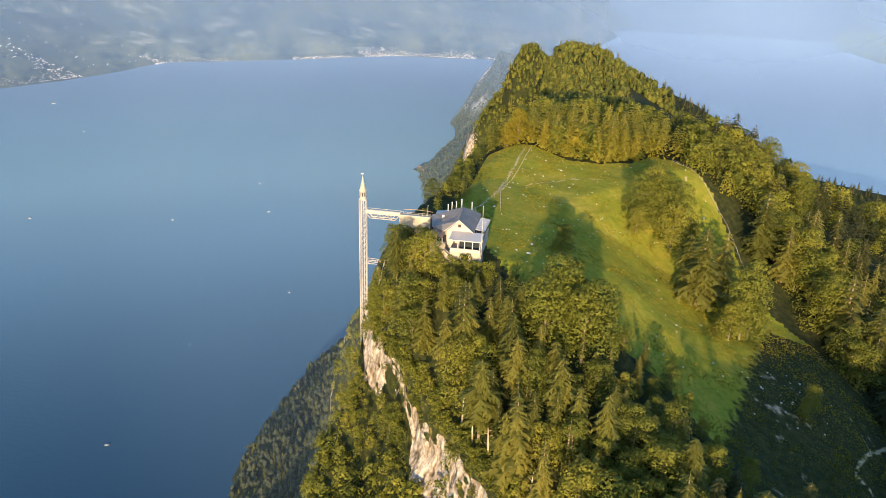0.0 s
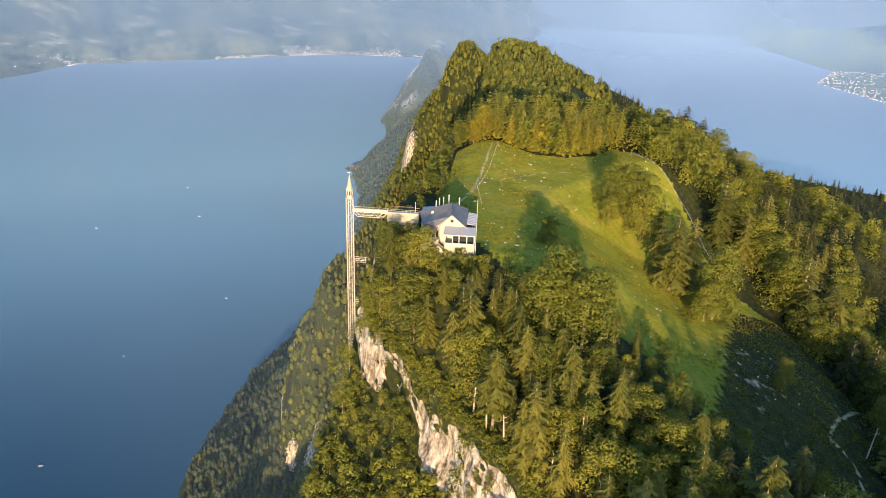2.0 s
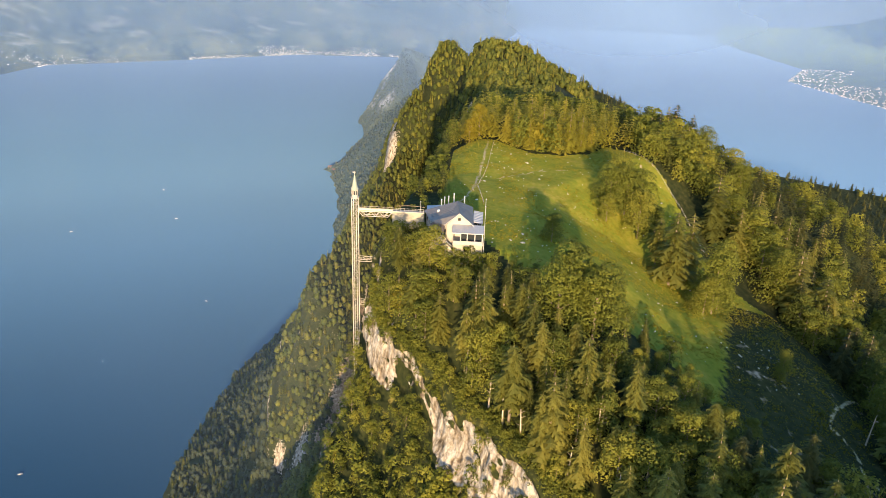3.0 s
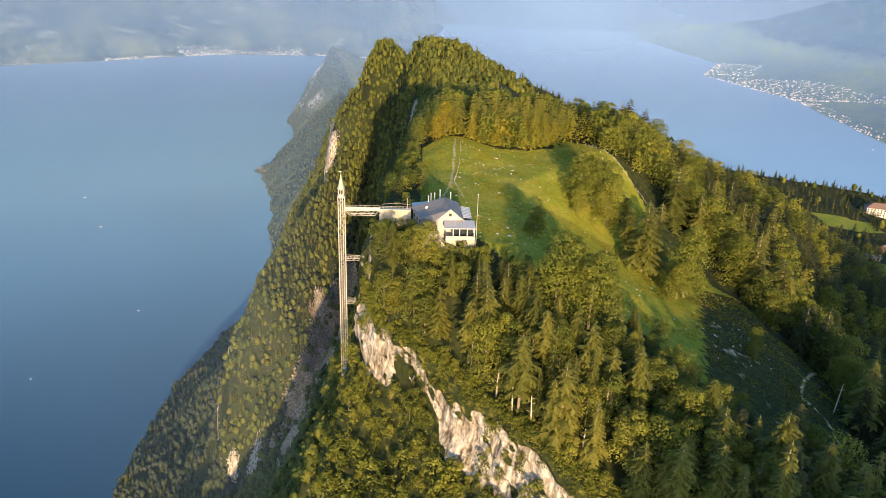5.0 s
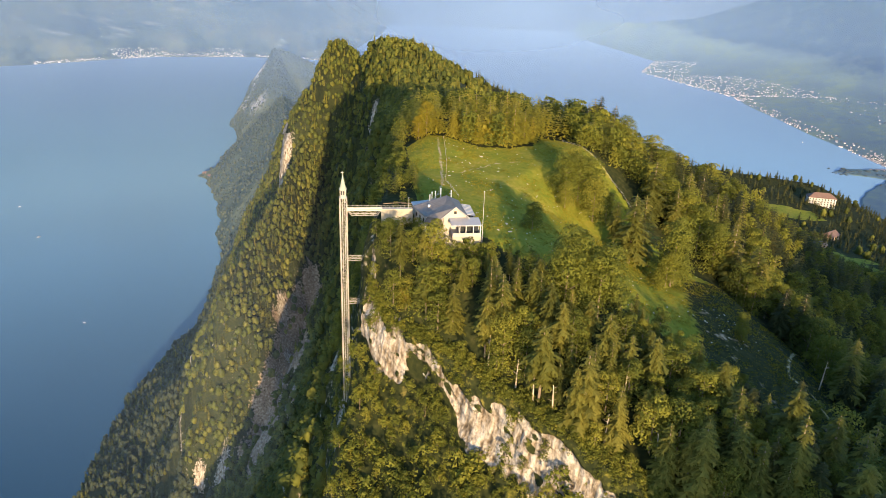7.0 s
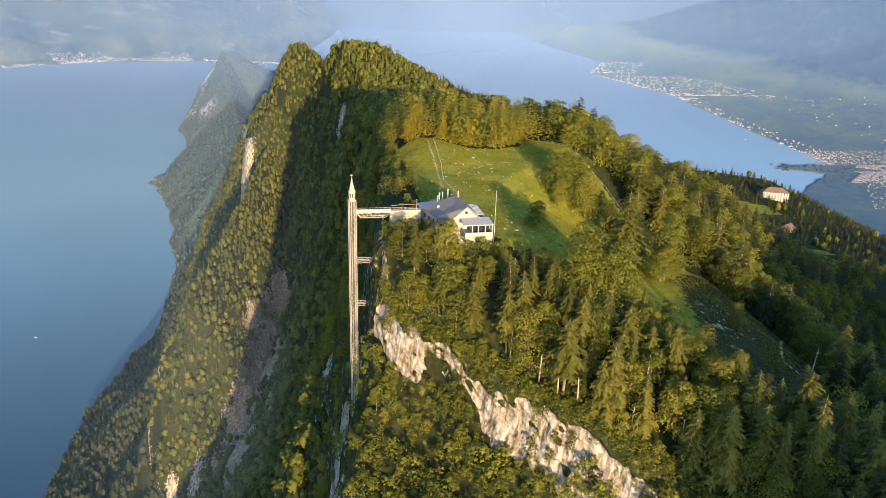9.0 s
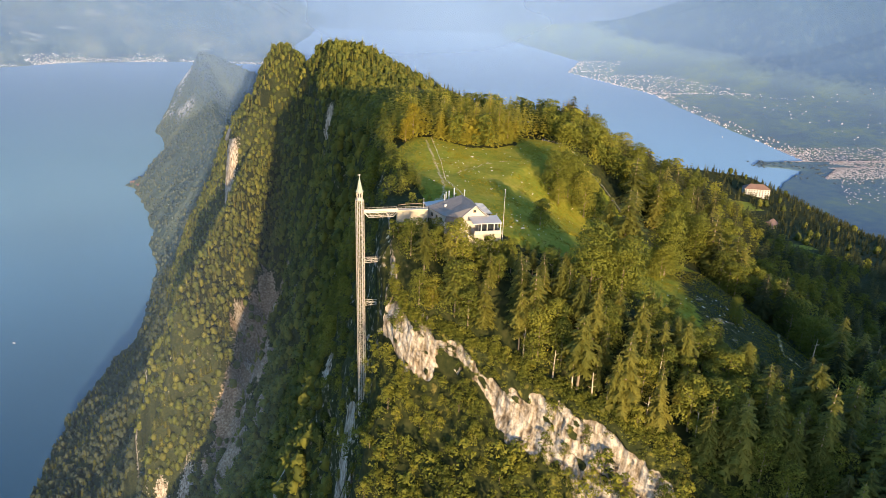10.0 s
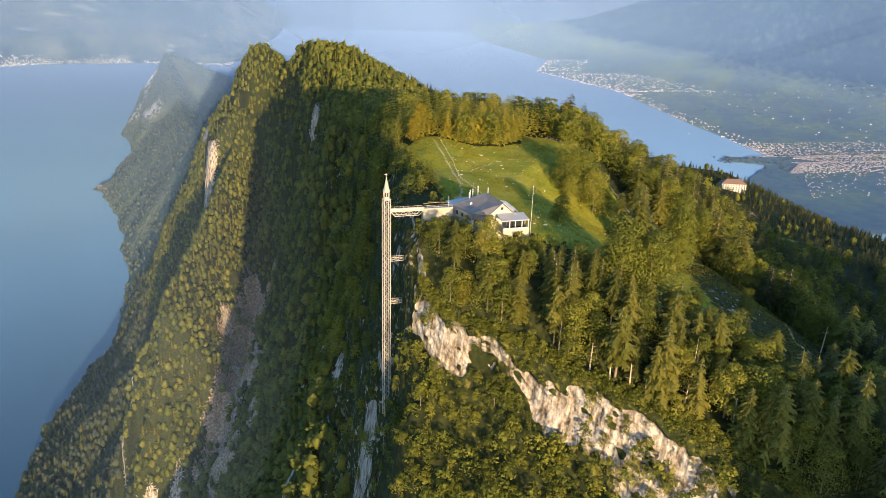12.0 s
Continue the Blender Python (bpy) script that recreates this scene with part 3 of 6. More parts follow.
def rise_east(D, X, Y):
    return 3 + np.interp(D, [0, 1500, 2600, 5000, 9000], [0, 14, 150, 950, 1350]) * (0.95 + 0.22 * fbm(X / 1700 + 4, Y / 1700, 2))


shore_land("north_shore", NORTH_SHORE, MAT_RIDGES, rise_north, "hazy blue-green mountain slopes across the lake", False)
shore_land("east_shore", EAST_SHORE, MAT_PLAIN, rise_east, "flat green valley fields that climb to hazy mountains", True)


def build_backdrop():
    az = np.linspace(-math.pi, math.pi, 361)
    up = np.array([-700, -300, -80, 20, 70, 110, 150])
    A, U = np.meshgrid(az, up)
    lift = np.where(U > 60, 90 * fbm(A * 6, U * 0 + 2, 5), 0)
    ahead = np.clip((1.75 - np.abs(A)) / 0.25, 0, 1)
    U = np.where(U > -300, -300 + (U + 300) * (0.2 + 0.8 * ahead), U)
    lift = lift * ahead
    R = 60000
    el = (U + lift) / 4900
    P = squeeze(np.stack([CENTRE[0] + R * np.sin(A), CENTRE[1] + R * np.cos(A), CENTRE[2] + R * el], -1).reshape(-1, 3))
    i = np.arange(len(up) - 1)[:, None] * len(az) + np.arange(len(az) - 1)[None]
    f = np.stack([i, i + 1, i + len(az) + 1, i + len(az)], -1).reshape(-1, 4)
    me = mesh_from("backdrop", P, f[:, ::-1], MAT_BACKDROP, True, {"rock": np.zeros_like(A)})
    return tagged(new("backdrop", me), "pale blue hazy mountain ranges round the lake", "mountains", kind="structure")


# the ranges get little but haze: near-equal blues as base colour
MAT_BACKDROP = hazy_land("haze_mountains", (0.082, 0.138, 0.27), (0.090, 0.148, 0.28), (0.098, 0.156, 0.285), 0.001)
build_backdrop()



# ---- haze over the lake, imitated by thin sheets, denser with height and towards the upper lake ----
def haze_sheet_material():
    m, n, l, b = material("haze_sheet", 1.0)
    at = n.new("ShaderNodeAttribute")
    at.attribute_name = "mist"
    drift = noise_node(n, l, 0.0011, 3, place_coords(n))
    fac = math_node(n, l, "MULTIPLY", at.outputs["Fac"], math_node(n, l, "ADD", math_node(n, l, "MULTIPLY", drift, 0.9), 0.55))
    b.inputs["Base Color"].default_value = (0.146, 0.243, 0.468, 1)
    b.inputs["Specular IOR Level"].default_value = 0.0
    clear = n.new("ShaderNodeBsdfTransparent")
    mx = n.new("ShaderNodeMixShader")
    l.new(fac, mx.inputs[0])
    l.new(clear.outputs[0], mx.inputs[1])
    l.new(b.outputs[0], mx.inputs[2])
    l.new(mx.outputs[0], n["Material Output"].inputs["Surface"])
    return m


MAT_HAZE_SHEET = haze_sheet_material()


def build_haze_sheet(r, most, low, high, a0=-1.25, a1=1.45, soft=0.2):
    """One sheet, r metres out; most: its greatest density; low, high: heights over the lake where it begins and is full."""
    az, up = np.linspace(a0, a1, 109), np.linspace(0, 1100, 45)
    A, U = np.meshgrid(az, up)
    R = r * (1 + 0.05 * fbm(A * 2.3 + r, U * 0, 2))
    P = squeeze(np.stack([CENTRE[0] + R * np.sin(A), CENTRE[1] + R * np.cos(A), LAKE - 2 + U], -1).reshape(-1, 3))
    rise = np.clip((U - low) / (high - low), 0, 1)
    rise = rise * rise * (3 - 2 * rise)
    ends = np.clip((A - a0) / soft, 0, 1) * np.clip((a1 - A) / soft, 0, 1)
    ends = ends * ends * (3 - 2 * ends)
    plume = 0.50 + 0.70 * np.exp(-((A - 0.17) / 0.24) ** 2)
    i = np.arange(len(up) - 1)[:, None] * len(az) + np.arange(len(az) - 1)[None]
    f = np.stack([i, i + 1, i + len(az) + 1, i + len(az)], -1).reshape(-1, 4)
    me = mesh_from("mist", P, f[:, ::-1], MAT_HAZE_SHEET, True, {"mist": most * rise * ends * plume})
    return tagged(new("mist", me), "thin pale blue sheet that stands in for haze over the lake basin", "mist", kind="structure")


# the two near sheets are added to lift the dark of the flank
build_haze_sheet(410, 0.06, 150, 460, -0.6, 0.0, 0.26)
build_haze_sheet(560, 0.07, 170, 500, -0.75, -0.04, 0.24)
build_haze_sheet(1500, 0.15, 20, 520)
build_haze_sheet(3300, 0.55, 40, 620)

# ---- trees ----
RNG = np.random.default_rng(11)


def spruce_crown(rng, whorls, sprays, bare=0.12, ragged=0.25, power=0.72):
    """A unit-high spruce or fir: whorls of drooping boughs, each a feathered frond of side sprays. Triangles."""
    V = []
    for k in range(whorls):
        u = (k + rng.uniform(0, 0.7)) / whorls
        z = bare + (1 - bare) * u
        R = 0.165 * (1 - u) ** power * rng.uniform(1 - ragged, 1.1) + 0.010
        boughs = int(np.clip(7 * (1 - u) + 5, 5, 11)) if sprays > 2 else 4 + sprays
        a0 = rng.uniform(0, 6.3)
        for j in range(boughs):
            a = a0 + j * 6.283 / boughs + rng.uniform(-0.35, 0.35)
            r = R * rng.uniform(0.65, 1.2)
            out = np.array([math.cos(a), math.sin(a), 0.0])
            t = np.array([-out[1], out[0], 0.0])
            rise, sag = rng.uniform(-0.05, 0.35), rng.uniform(0.35, 0.8)
            for s in np.linspace(0.25, 0.9, sprays):
                c = out * r * s + np.array([0, 0, z + rise * r * s - sag * r * s * s])
                o = out + np.array([0, 0, rise - 1.6 * sag * s])
                q = 0.75 * r / sprays + 0.004
                w = r * (0.42 - 0.26 * s) * rng.uniform(0.8, 1.25) + 0.006
                for e in (-1, 1):
                    V += [c - o * q * 0.7, c + o * q * 0.7, c + o * q * rng.uniform(0.4, 1.2) + t * e * w - np.array([0, 0, w * rng.uniform(0.15, 0.75)])]
            if sprays == 1:
                continue
            c = out * r * 0.85 + np.array([0, 0, z + rise * r * 0.85 - sag * r * 0.72])
            V += [c - t * 0.05 * r, c + t * 0.05 * r, c + out * r * 0.25 - np.array([0, 0, 0.2 * r])]
    if sprays == 1:
        # the dense inner needles of a far tree
        ring = [np.array([0.05 * math.cos(a), 0.05 * math.sin(a), bare]) for a in np.arange(6) * 1.2566]
        for j in range(5):
            V += [ring[j], ring[j + 1], np.array([0, 0, 0.88])]
    V += [np.array([-0.006, 0, 0.95]), np.array([0.006, 0, 0.95]), np.array([0, 0, 1.01])]
    V = np.array(V)
    return V, np.arange(len(V)).reshape(-1, 3)


def leafy_crown(rng, lobes, clumps, size, wide=0.30, low=0.30, loose=0.34, three=False):
    """A unit-high broadleaf crown: leaf clumps over several uneven lobes, with four or three corners each."""
    C, Rr = [], []
    for k in range(lobes):
        a = k * 2.4 + rng.uniform(-0.4, 0.4)
        u = (k + 0.5) / lobes
        r = wide * 0.62 * math.sqrt(1 - 0.85 * u) * rng.uniform(0.6, 1.1)
        C.append([r * math.cos(a), r * math.sin(a), low + 0.14 + (0.80 - low) * u * rng.uniform(0.9, 1.02)])
        Rr.append(wide * rng.uniform(0.42, 0.62) * (1 - 0.25 * u))
    C, Rr = np.array(C), np.array(Rr)
    which = rng.integers(0, lobes, clumps)
    d = rng.normal(size=(clumps, 3))
    d /= np.linalg.norm(d, axis=1, keepdims=True)
    d[:, 2] = np.where(d[:, 2] < -0.45, -d[:, 2], d[:, 2])
    rad = Rr[which] * rng.uniform(0.78, 1.08, clumps)
    c = C[which] + d * rad[:, None] * np.array([1, 1, 0.85])
    nrm = d + rng.normal(size=(clumps, 3)) * loose
    nrm /= np.linalg.norm(nrm, axis=1, keepdims=True)
    t = np.cross(nrm, rng.normal(size=(clumps, 3)))
    t /= np.linalg.norm(t, axis=1, keepdims=True)
    b = np.cross(nrm, t)
    s = size * rng.uniform(0.6, 1.3, clumps)[:, None]
    k1, k2, k3 = (rng.uniform(0.55, 1.1, clumps)[:, None] for _ in range(3))
    if three:
        V = np.stack([c - t * s * k2, c + t * s * k1 - b * s * k3 * 0.5, c + b * s * 1.1 - nrm * s * 0.25], 1).reshape(-1, 3)
        return V, np.arange(len(V)).reshape(-1, 3)
    V = np.stack([c - t * s, c + b * s * k1 - nrm * s * 0.2, c + t * s * k2, c - b * s * k3 + nrm * s * 0.15], 1).reshape(-1, 3)
    return V, np.arange(len(V)).reshape(-1, 4)


def filled(rng, crown, wide, low):
    """A far crown with a lumpy body of foliage inside its leaf clumps. Quads."""
    V, F = crown
    rings, seg = ((0.55, 0.0), (0.95, 0.35), (0.75, 0.72), (0.12, 0.97)), 5
    W = []
    for r, h in rings:
        for k in range(seg):
            a = 6.283 * k / seg + h
            q = r * wide * 0.72 * rng.uniform(0.6, 1.25)
            W.append((q * math.cos(a), q * math.sin(a), low + (0.98 - low) * h + rng.uniform(-0.07, 0.07)))
    n = len(V)
    G = [(n + b * seg + k, n + b * seg + (k + 1) % seg, n + (b + 1) * seg + (k + 1) % seg, n + (b + 1) * seg + k) for b in range(len(rings) - 1) for k in range(seg)]
    return np.concatenate([V, np.array(W)]), np.concatenate([F, np.array(G)])


def trunk_mesh(name, top, r, limbs, rng):
    bm = bmesh.new()
    bend = rng.uniform(-0.012, 0.012, 2)
    rod(bm, (0, 0, -0.12), (bend[0], bend[1], top * 0.5), r, r * 0.75, 7)
    rod(bm, (bend[0], bend[1], top * 0.5), (0, 0, top), r * 0.75, r * 0.2, 7)
    for k in range(limbs):
        a, z = k * 2.4, top * rng.uniform(0.38, 0.8)
        rod(bm, (0, 0, z), (math.cos(a) * 0.15, math.sin(a) * 0.15, z + 0.14), r * 0.4, r * 0.12, 5)
    me = bpy.data.meshes.new(name)
    bm.to_mesh(me)
    bm.free()
    me.materials.append(MAT_BARK)
    return me


SPRUCES = []
for k in range(5):
    v, f = spruce_crown(RNG, 17, 4, bare=(0.10, 0.16, 0.3, 0.12, 0.4)[k], ragged=(0.2, 0.3, 0.45, 0.25, 0.5)[k], power=(0.7, 0.6, 0.5, 0.8, 0.45)[k])
    SPRUCES.append((mesh_from("crown", v, f, MAT_SPRUCE), trunk_mesh("trunk", 0.97, 0.012, 0, RNG)))
FIRS = []
for k in range(3):
    v, f = spruce_crown(RNG, 17, 4, bare=(0.08, 0.14, 0.2)[k], ragged=0.3, power=(0.8, 0.65, 0.6)[k])
    FIRS.append((mesh_from("crown", v, f, MAT_FIR), trunk_mesh("trunk", 0.97, 0.012, 0, RNG)))
BROADS = []
for k in range(6):
    v, f = leafy_crown(RNG, (11, 14, 10, 17, 12, 13)[k], 2500, 0.0185, wide=(0.32, 0.36, 0.26, 0.38, 0.30, 0.34)[k], low=(-0.06, -0.08, -0.03, -0.10, -0.05, -0.07)[k], three=True)
    BROADS.append((mesh_from("crown", v, f, MAT_BROAD), trunk_mesh("trunk", 0.72, 0.016, 5, RNG)))

v, f = leafy_crown(RNG, 12, 2600, 0.0185, wide=0.34, low=-0.06, three=True)
BROADS.append((mesh_from("crown", v, f, MAT_AUTUMN), trunk_mesh("trunk", 0.72, 0.016, 5, RNG)))

# finer crowns for the large trees that stand free
for k in range(3):
    v, f = leafy_crown(RNG, (16, 20, 18)[k], 5200, 0.0160, wide=(0.34, 0.38, 0.36)[k], low=(-0.06, -0.08, -0.04)[k], three=True)
    BROADS.append((mesh_from("crown", v, f, MAT_BROAD), trunk_mesh("trunk", 0.72, 0.016, 5, RNG)))

LARCHES = []
for k in range(3):
    v, f = spruce_crown(RNG, 17, 4, bare=0.06, ragged=0.3, power=0.5)
    LARCHES.append((mesh_from("crown", v, f, MAT_LARCH), trunk_mesh("trunk", 0.97, 0.012, 0, RNG)))

SHRUBS = []
for k in range(4):
    v, f = leafy_crown(RNG, 8, 560, 0.040, wide=0.46, low=0.0, three=True)
    SHRUBS.append((mesh_from("crown", v, f, MAT_BROAD), trunk_mesh("stem", 0.6, 0.02, 4, RNG)))

SPRUCE_LABEL = "dark green spruce with drooping boughs on the wooded slope"
BROAD_LABEL = "broadleaf tree with a full yellow-green crown on the slope"


SHRUB_LABEL = "bushy yellow-green shrub on the steep ground below the cliff"


def plant(kind, variant, x, y, high, wide=1.0, label="", group=""):
    crown, trunk = {"spruce": SPRUCES, "broad": BROADS, "shrub": SHRUBS, "larch": LARCHES, "fir": FIRS}[kind][variant]
    root = new("shrub" if kind == "shrub" else kind + "_tree" if kind in ("spruce", "larch", "fir") else "broadleaf_tree")
    z = float(ground(x, y))
    root.matrix_basis = Matrix.Translation((x, y, z - 0.3)) @ Matrix.Rotation(RNG.uniform(0, 6.3), 4, "Z") @ Matrix.Diagonal((high * wide, high * wide, high, 1))
    for nm, me in (("stem" if kind == "shrub" else "trunk", trunk), ("crown", crown)):
        o = new(nm, me)
        o.parent = root
    return tagged(root, label or (SPRUCE_LABEL if kind == "spruce" else BROAD_LABEL), "shrub" if kind == "shrub" else "tree", group or "trees of the mountain wood")


def scatter(x0, x1, y0, y1, step):
    xs, ys = np.arange(x0, x1, step), np.arange(y0, y1, step)
    X, Y = np.meshgrid(xs, ys)
    X = X + RNG.uniform(-0.45, 0.45, X.shape) * step
    Y = Y + RNG.uniform(-0.45, 0.45, X.shape) * step
    return X.ravel(), Y.ravel()


HOUSE_YARD = [(-53, 239), (-48.5, 221), (-48, 212.5), (-38, 209), (-27, 209), (-26, 240), (-40, 253), (-53, 250)]


GULLY = [(64, 346), (80, 350), (94, 330), (98, 296), (116, 272), (100, 268), (78, 292), (72, 320)]


def site(X, Y):
    """Height, steepness, distance beyond the brow and fall type, at each place."""
    Z = ground(X, Y)
    e = 1.5
    s = np.hypot(ground(X + e, Y) - ground(X - e, Y), ground(X, Y + e) - ground(X, Y - e)) / (2 * e)
    d, side, v = along(X, Y, BROW)
    return Z, s, d * side, v[..., 1]


def keep_trees(X, Y, density):
    Z, s, d, kind = site(X, Y)
    p = density * np.sqrt(1 + np.minimum(s, 2.5) ** 2)
    ok = ~inside(X, Y, MEADOW) & ~inside(X, Y, GULLY) & ~inside(X, Y, HOUSE_YARD) & (Z > LAKE + 2)
    crag = (d > 0.5) & (d < 5) & (kind < 0.8) & (Y < 240)
    p = np.where(crag, 0.25, p)
    p = np.where((d > -0.5) & (d < 15) & (kind >= 0.8) & (Y < 275), 0.12, p)
    ok &= np.hypot(X + 77, Y - 236) > 5
    ok &= (scarred(X, Y, "rock") < 0.35) & ((scarred(X, Y, "earth") < 0.3) | (RNG.random(X.shape) < 0.1))
    ok &= ~inside(X, Y, FIELD) & ~inside(X, Y, FIELD_2)
    n = fbm(X / 30 + 3, Y / 30 + Z / 40, 4)
    bare = np.clip((s - 1.25) / 1.1, 0, 1) * np.clip(0.62 + 1.5 * n, 0, 1)
    p = p * np.where((d > 0) & (Y > 260), 1 - 0.3 * np.clip((bare - 0.5) * 4, 0, 1), 1)
    m = ok & (RNG.random(X.shape) < p)
    return X[m], Y[m], Z[m], s[m], d[m], kind[m]


# the wood on the near brow: single trees
X, Y, Z, S, D, K = (np.concatenate(a) for a in zip(keep_trees(*scatter(-84, 60, 70, 234, 6.5), 0.93), keep_trees(*scatter(60, 150, 70, 340, 9.5), 0.82)))
order = np.argsort(Y + 0.3 * np.abs(X))
counts = {"spruce": 0, "broad": 0, "shrub": 0}
left, left_low = [], []
for i in order:
    x, y = float(X[i]), float(Y[i])
    low = D[i] > -2
    kind = "shrub" if low else ("broad" if RNG.random() < (0.66 if x < -46 else 0.24 if x < -8 else 0.48) else "spruce")
    if np.hypot(x - 2, y - 184) < 11:
        continue
    if counts[kind] >= 295 or y < 92:
        (left_low if low else left).append(i)
        continue
    # below the house the trees stay under the line of its terrace and wall
    room = 60.0
    if x < -10:
        room = (415.5 + 0.36 * (235 - y) if x < -46 else 412.5 + 0.22 * (211 - y)) - float(Z[i])
    elif x < 62 and y < 215:
        # the edge of the wood lets the sun reach the pasture
        reach = np.array([18.0, 26.0, 36.0, 48.0, 62.0])
        open_ground = inside(x - 0.05 * reach, y + reach, MEADOW)
        room = float(np.where(open_ground, ground(x - 0.05 * reach, y + reach) + 0.128 * reach, 430).min()) + RNG.choice([0.5, 0.5, 3.0, 6.0]) - float(Z[i])
    if room < 3:
        continue
    if room < 9 and not low:
        kind = "broad"
    counts[kind] += 1
    if low:
        plant("shrub", int(RNG.integers(0, 4)), x, y, min(room, RNG.uniform(4.0, 8.0)), 1.0, SHRUB_LABEL, "shrubs below the cliff")
    elif kind == "broad":
        plant(kind, int(RNG.integers(0, 6)), x, y, min(room, RNG.uniform(12, 20) if x < 60 else RNG.uniform(16, 26)), RNG.uniform(1.0, 1.3))
    elif x > 34 and RNG.random() < 0.6:
        plant("fir", int(RNG.integers(0, 3)), x, y, min(room, RNG.uniform(18, 29)), RNG.uniform(1.2, 1.6), "dark green fir with dense boughs on the wooded slope")
    else:
        plant(kind, int(RNG.integers(0, 5)), x, y, min(room, RNG.uniform(15, 27) if x < 60 else RNG.uniform(20, 31)), RNG.uniform(1.15, 1.55) if x < 60 else RNG.uniform(1.0, 1.45))

# bushes close under the terrace and the retaining wall
for x in np.arange(-63, -25, 2.1):
    y = 208.2 if x > -47 else 232 if x < -51 else 224
    y += RNG.uniform(-1.5, 0.6)
    plant("shrub", int(RNG.integers(0, 4)), float(x), float(y), 416.4 - float(ground(x, y)) + RNG.uniform(-1.4, 0.9), 0.9, "rounded green bush close under the terrace wall", "bushes under the terrace")

# hedge and small trees behind the retaining wall and beside the lane
for x, y, h in ((-55.5, 241, 4.5), (-52, 243, 3.2), (-56.5, 249, 4.0), (-51, 249, 5.0), (-48.5, 252, 3.0), (-46, 256, 3.5), (-45, 260, 2.6), (-53, 256, 5.5), (-47, 266, 4.5)):
    plant("shrub", int(RNG.integers(0, 4)), x, y, h, 1.0, "clipped green bush beside the cliff walk", "bushes beside the lane")

# trees that stand by themselves in the pasture
for kind, v, x, y, h, w in [("broad", 3, -3, 239, 12, 1.25), ("broad", 1, -5, 184, 26, 1.1), ("broad", 3, 6, 183, 27, 1.15), ("broad", 0, 0, 191, 27, 1.15), ("broad", 2, 10, 190, 21, 1.1),
                            ("broad", 0, 28, 298, 23, 1.15), ("broad", 4, 36, 302, 25, 1.15), ("broad", 2, 41, 292, 22, 1.2), ("broad", 3, 26, 290, 13, 1.3), ("broad", 5, 44, 308, 22, 1.1),
                            ("broad", 1, 33, 308, 22, 1.1), ("broad", 0, 50, 298, 17, 1.2), ("spruce", 1, 50, 264, 33, 1.75), ("spruce", 0, 60, 276, 31, 1.7), ("spruce", 2, 46, 274, 24, 1.3),
                            ("broad", 2, 65, 251, 31, 0.95), ("broad", 5, 69, 257, 25, 0.9), ("broad", 0, 60, 246, 17, 1.1), ("spruce", 0, 84, 322, 32, 1.8), ("spruce", 3, 93, 312, 27, 1.6),
                            ("broad", 0, 102, 318, 26, 1.3), ("broad", 3, 96, 330, 22, 1.3), ("broad", 1, 84, 222, 10, 1.0), ("broad", 4, 80, 215, 6, 1.2), ("spruce", 3, 112, 284, 34, 1.9), ("spruce", 1, 122, 278, 32, 1.8),
                            ("broad", 5, 106, 290, 24, 1.2), ("broad", 1, 104, 420, 21, 1.3), ("broad", 2, 116, 402, 20, 1.3), ("broad", 0, 112, 372, 21, 1.3), ("broad", 3, 92, 384, 18, 1.4),
                            ("fir", 1, 76, 404, 23, 1.6), ("fir", 2, 82, 410, 26, 1.5), ("fir", 0, 70, 398, 20, 1.6), ("fir", 1, 93, 412, 24, 1.6), ("fir", 0, 88, 400, 18, 1.7), ("fir", 2, 126, 384, 22, 1.5), ("fir", 0, 64, 392, 17, 1.6),
                            ("spruce", 0, 70, 132, 27, 1.5), ("spruce", 1, 56, 128, 29, 1.5), ("spruce", 3, 84, 136, 26, 1.5), ("spruce", 0, 96, 140, 28, 1.5), ("broad", 1, 64, 120, 24, 1.2),
                            ("spruce", 2, 47, 134, 28, 1.5), ("broad", 4, 76, 122, 25, 1.2), ("spruce", 1, 106, 150, 30, 1.5), ("broad", 2, 90, 126, 26, 1.2), ("spruce", 3, 40, 120, 29, 1.5)]:
    plant(kind, 7 + v % 3 if kind == "broad" else v, x, y, h, w, "dark green fir with dense boughs beside the pasture" if kind == "fir" else "", group="trees in the pasture")
for x, y, h, w in ((-19, 356, 15, 1.6), (-13, 351, 20, 1.5), (-7, 348, 16, 1.6), (0, 352, 23, 1.4), (7, 349, 17, 1.6), (14, 353, 24, 1.35), (21, 358, 19, 1.5), (27, 364, 15, 1.6),
                   (-15, 364, 22, 1.5), (-6, 362, 25, 1.4), (4, 364, 20, 1.6), (12, 366, 26, 1.35), (20, 372, 22, 1.5)):
    plant("larch", int(RNG.integers(0, 3)), x, y, h, w, "pale yellow-green larch at the top of the pasture", "larches above the pasture")
for x, y, h, w in ((-56, 201, 9, 1.1), (-33, 361, 20, 1.0), (-38, 356, 14, 1.0), (-24, 178, 11, 0.9), (-20, 166, 6, 1.2)):
    plant("broad", 6, x, y, h, w, "broadleaf tree with yellow turning leaves", "turning trees")


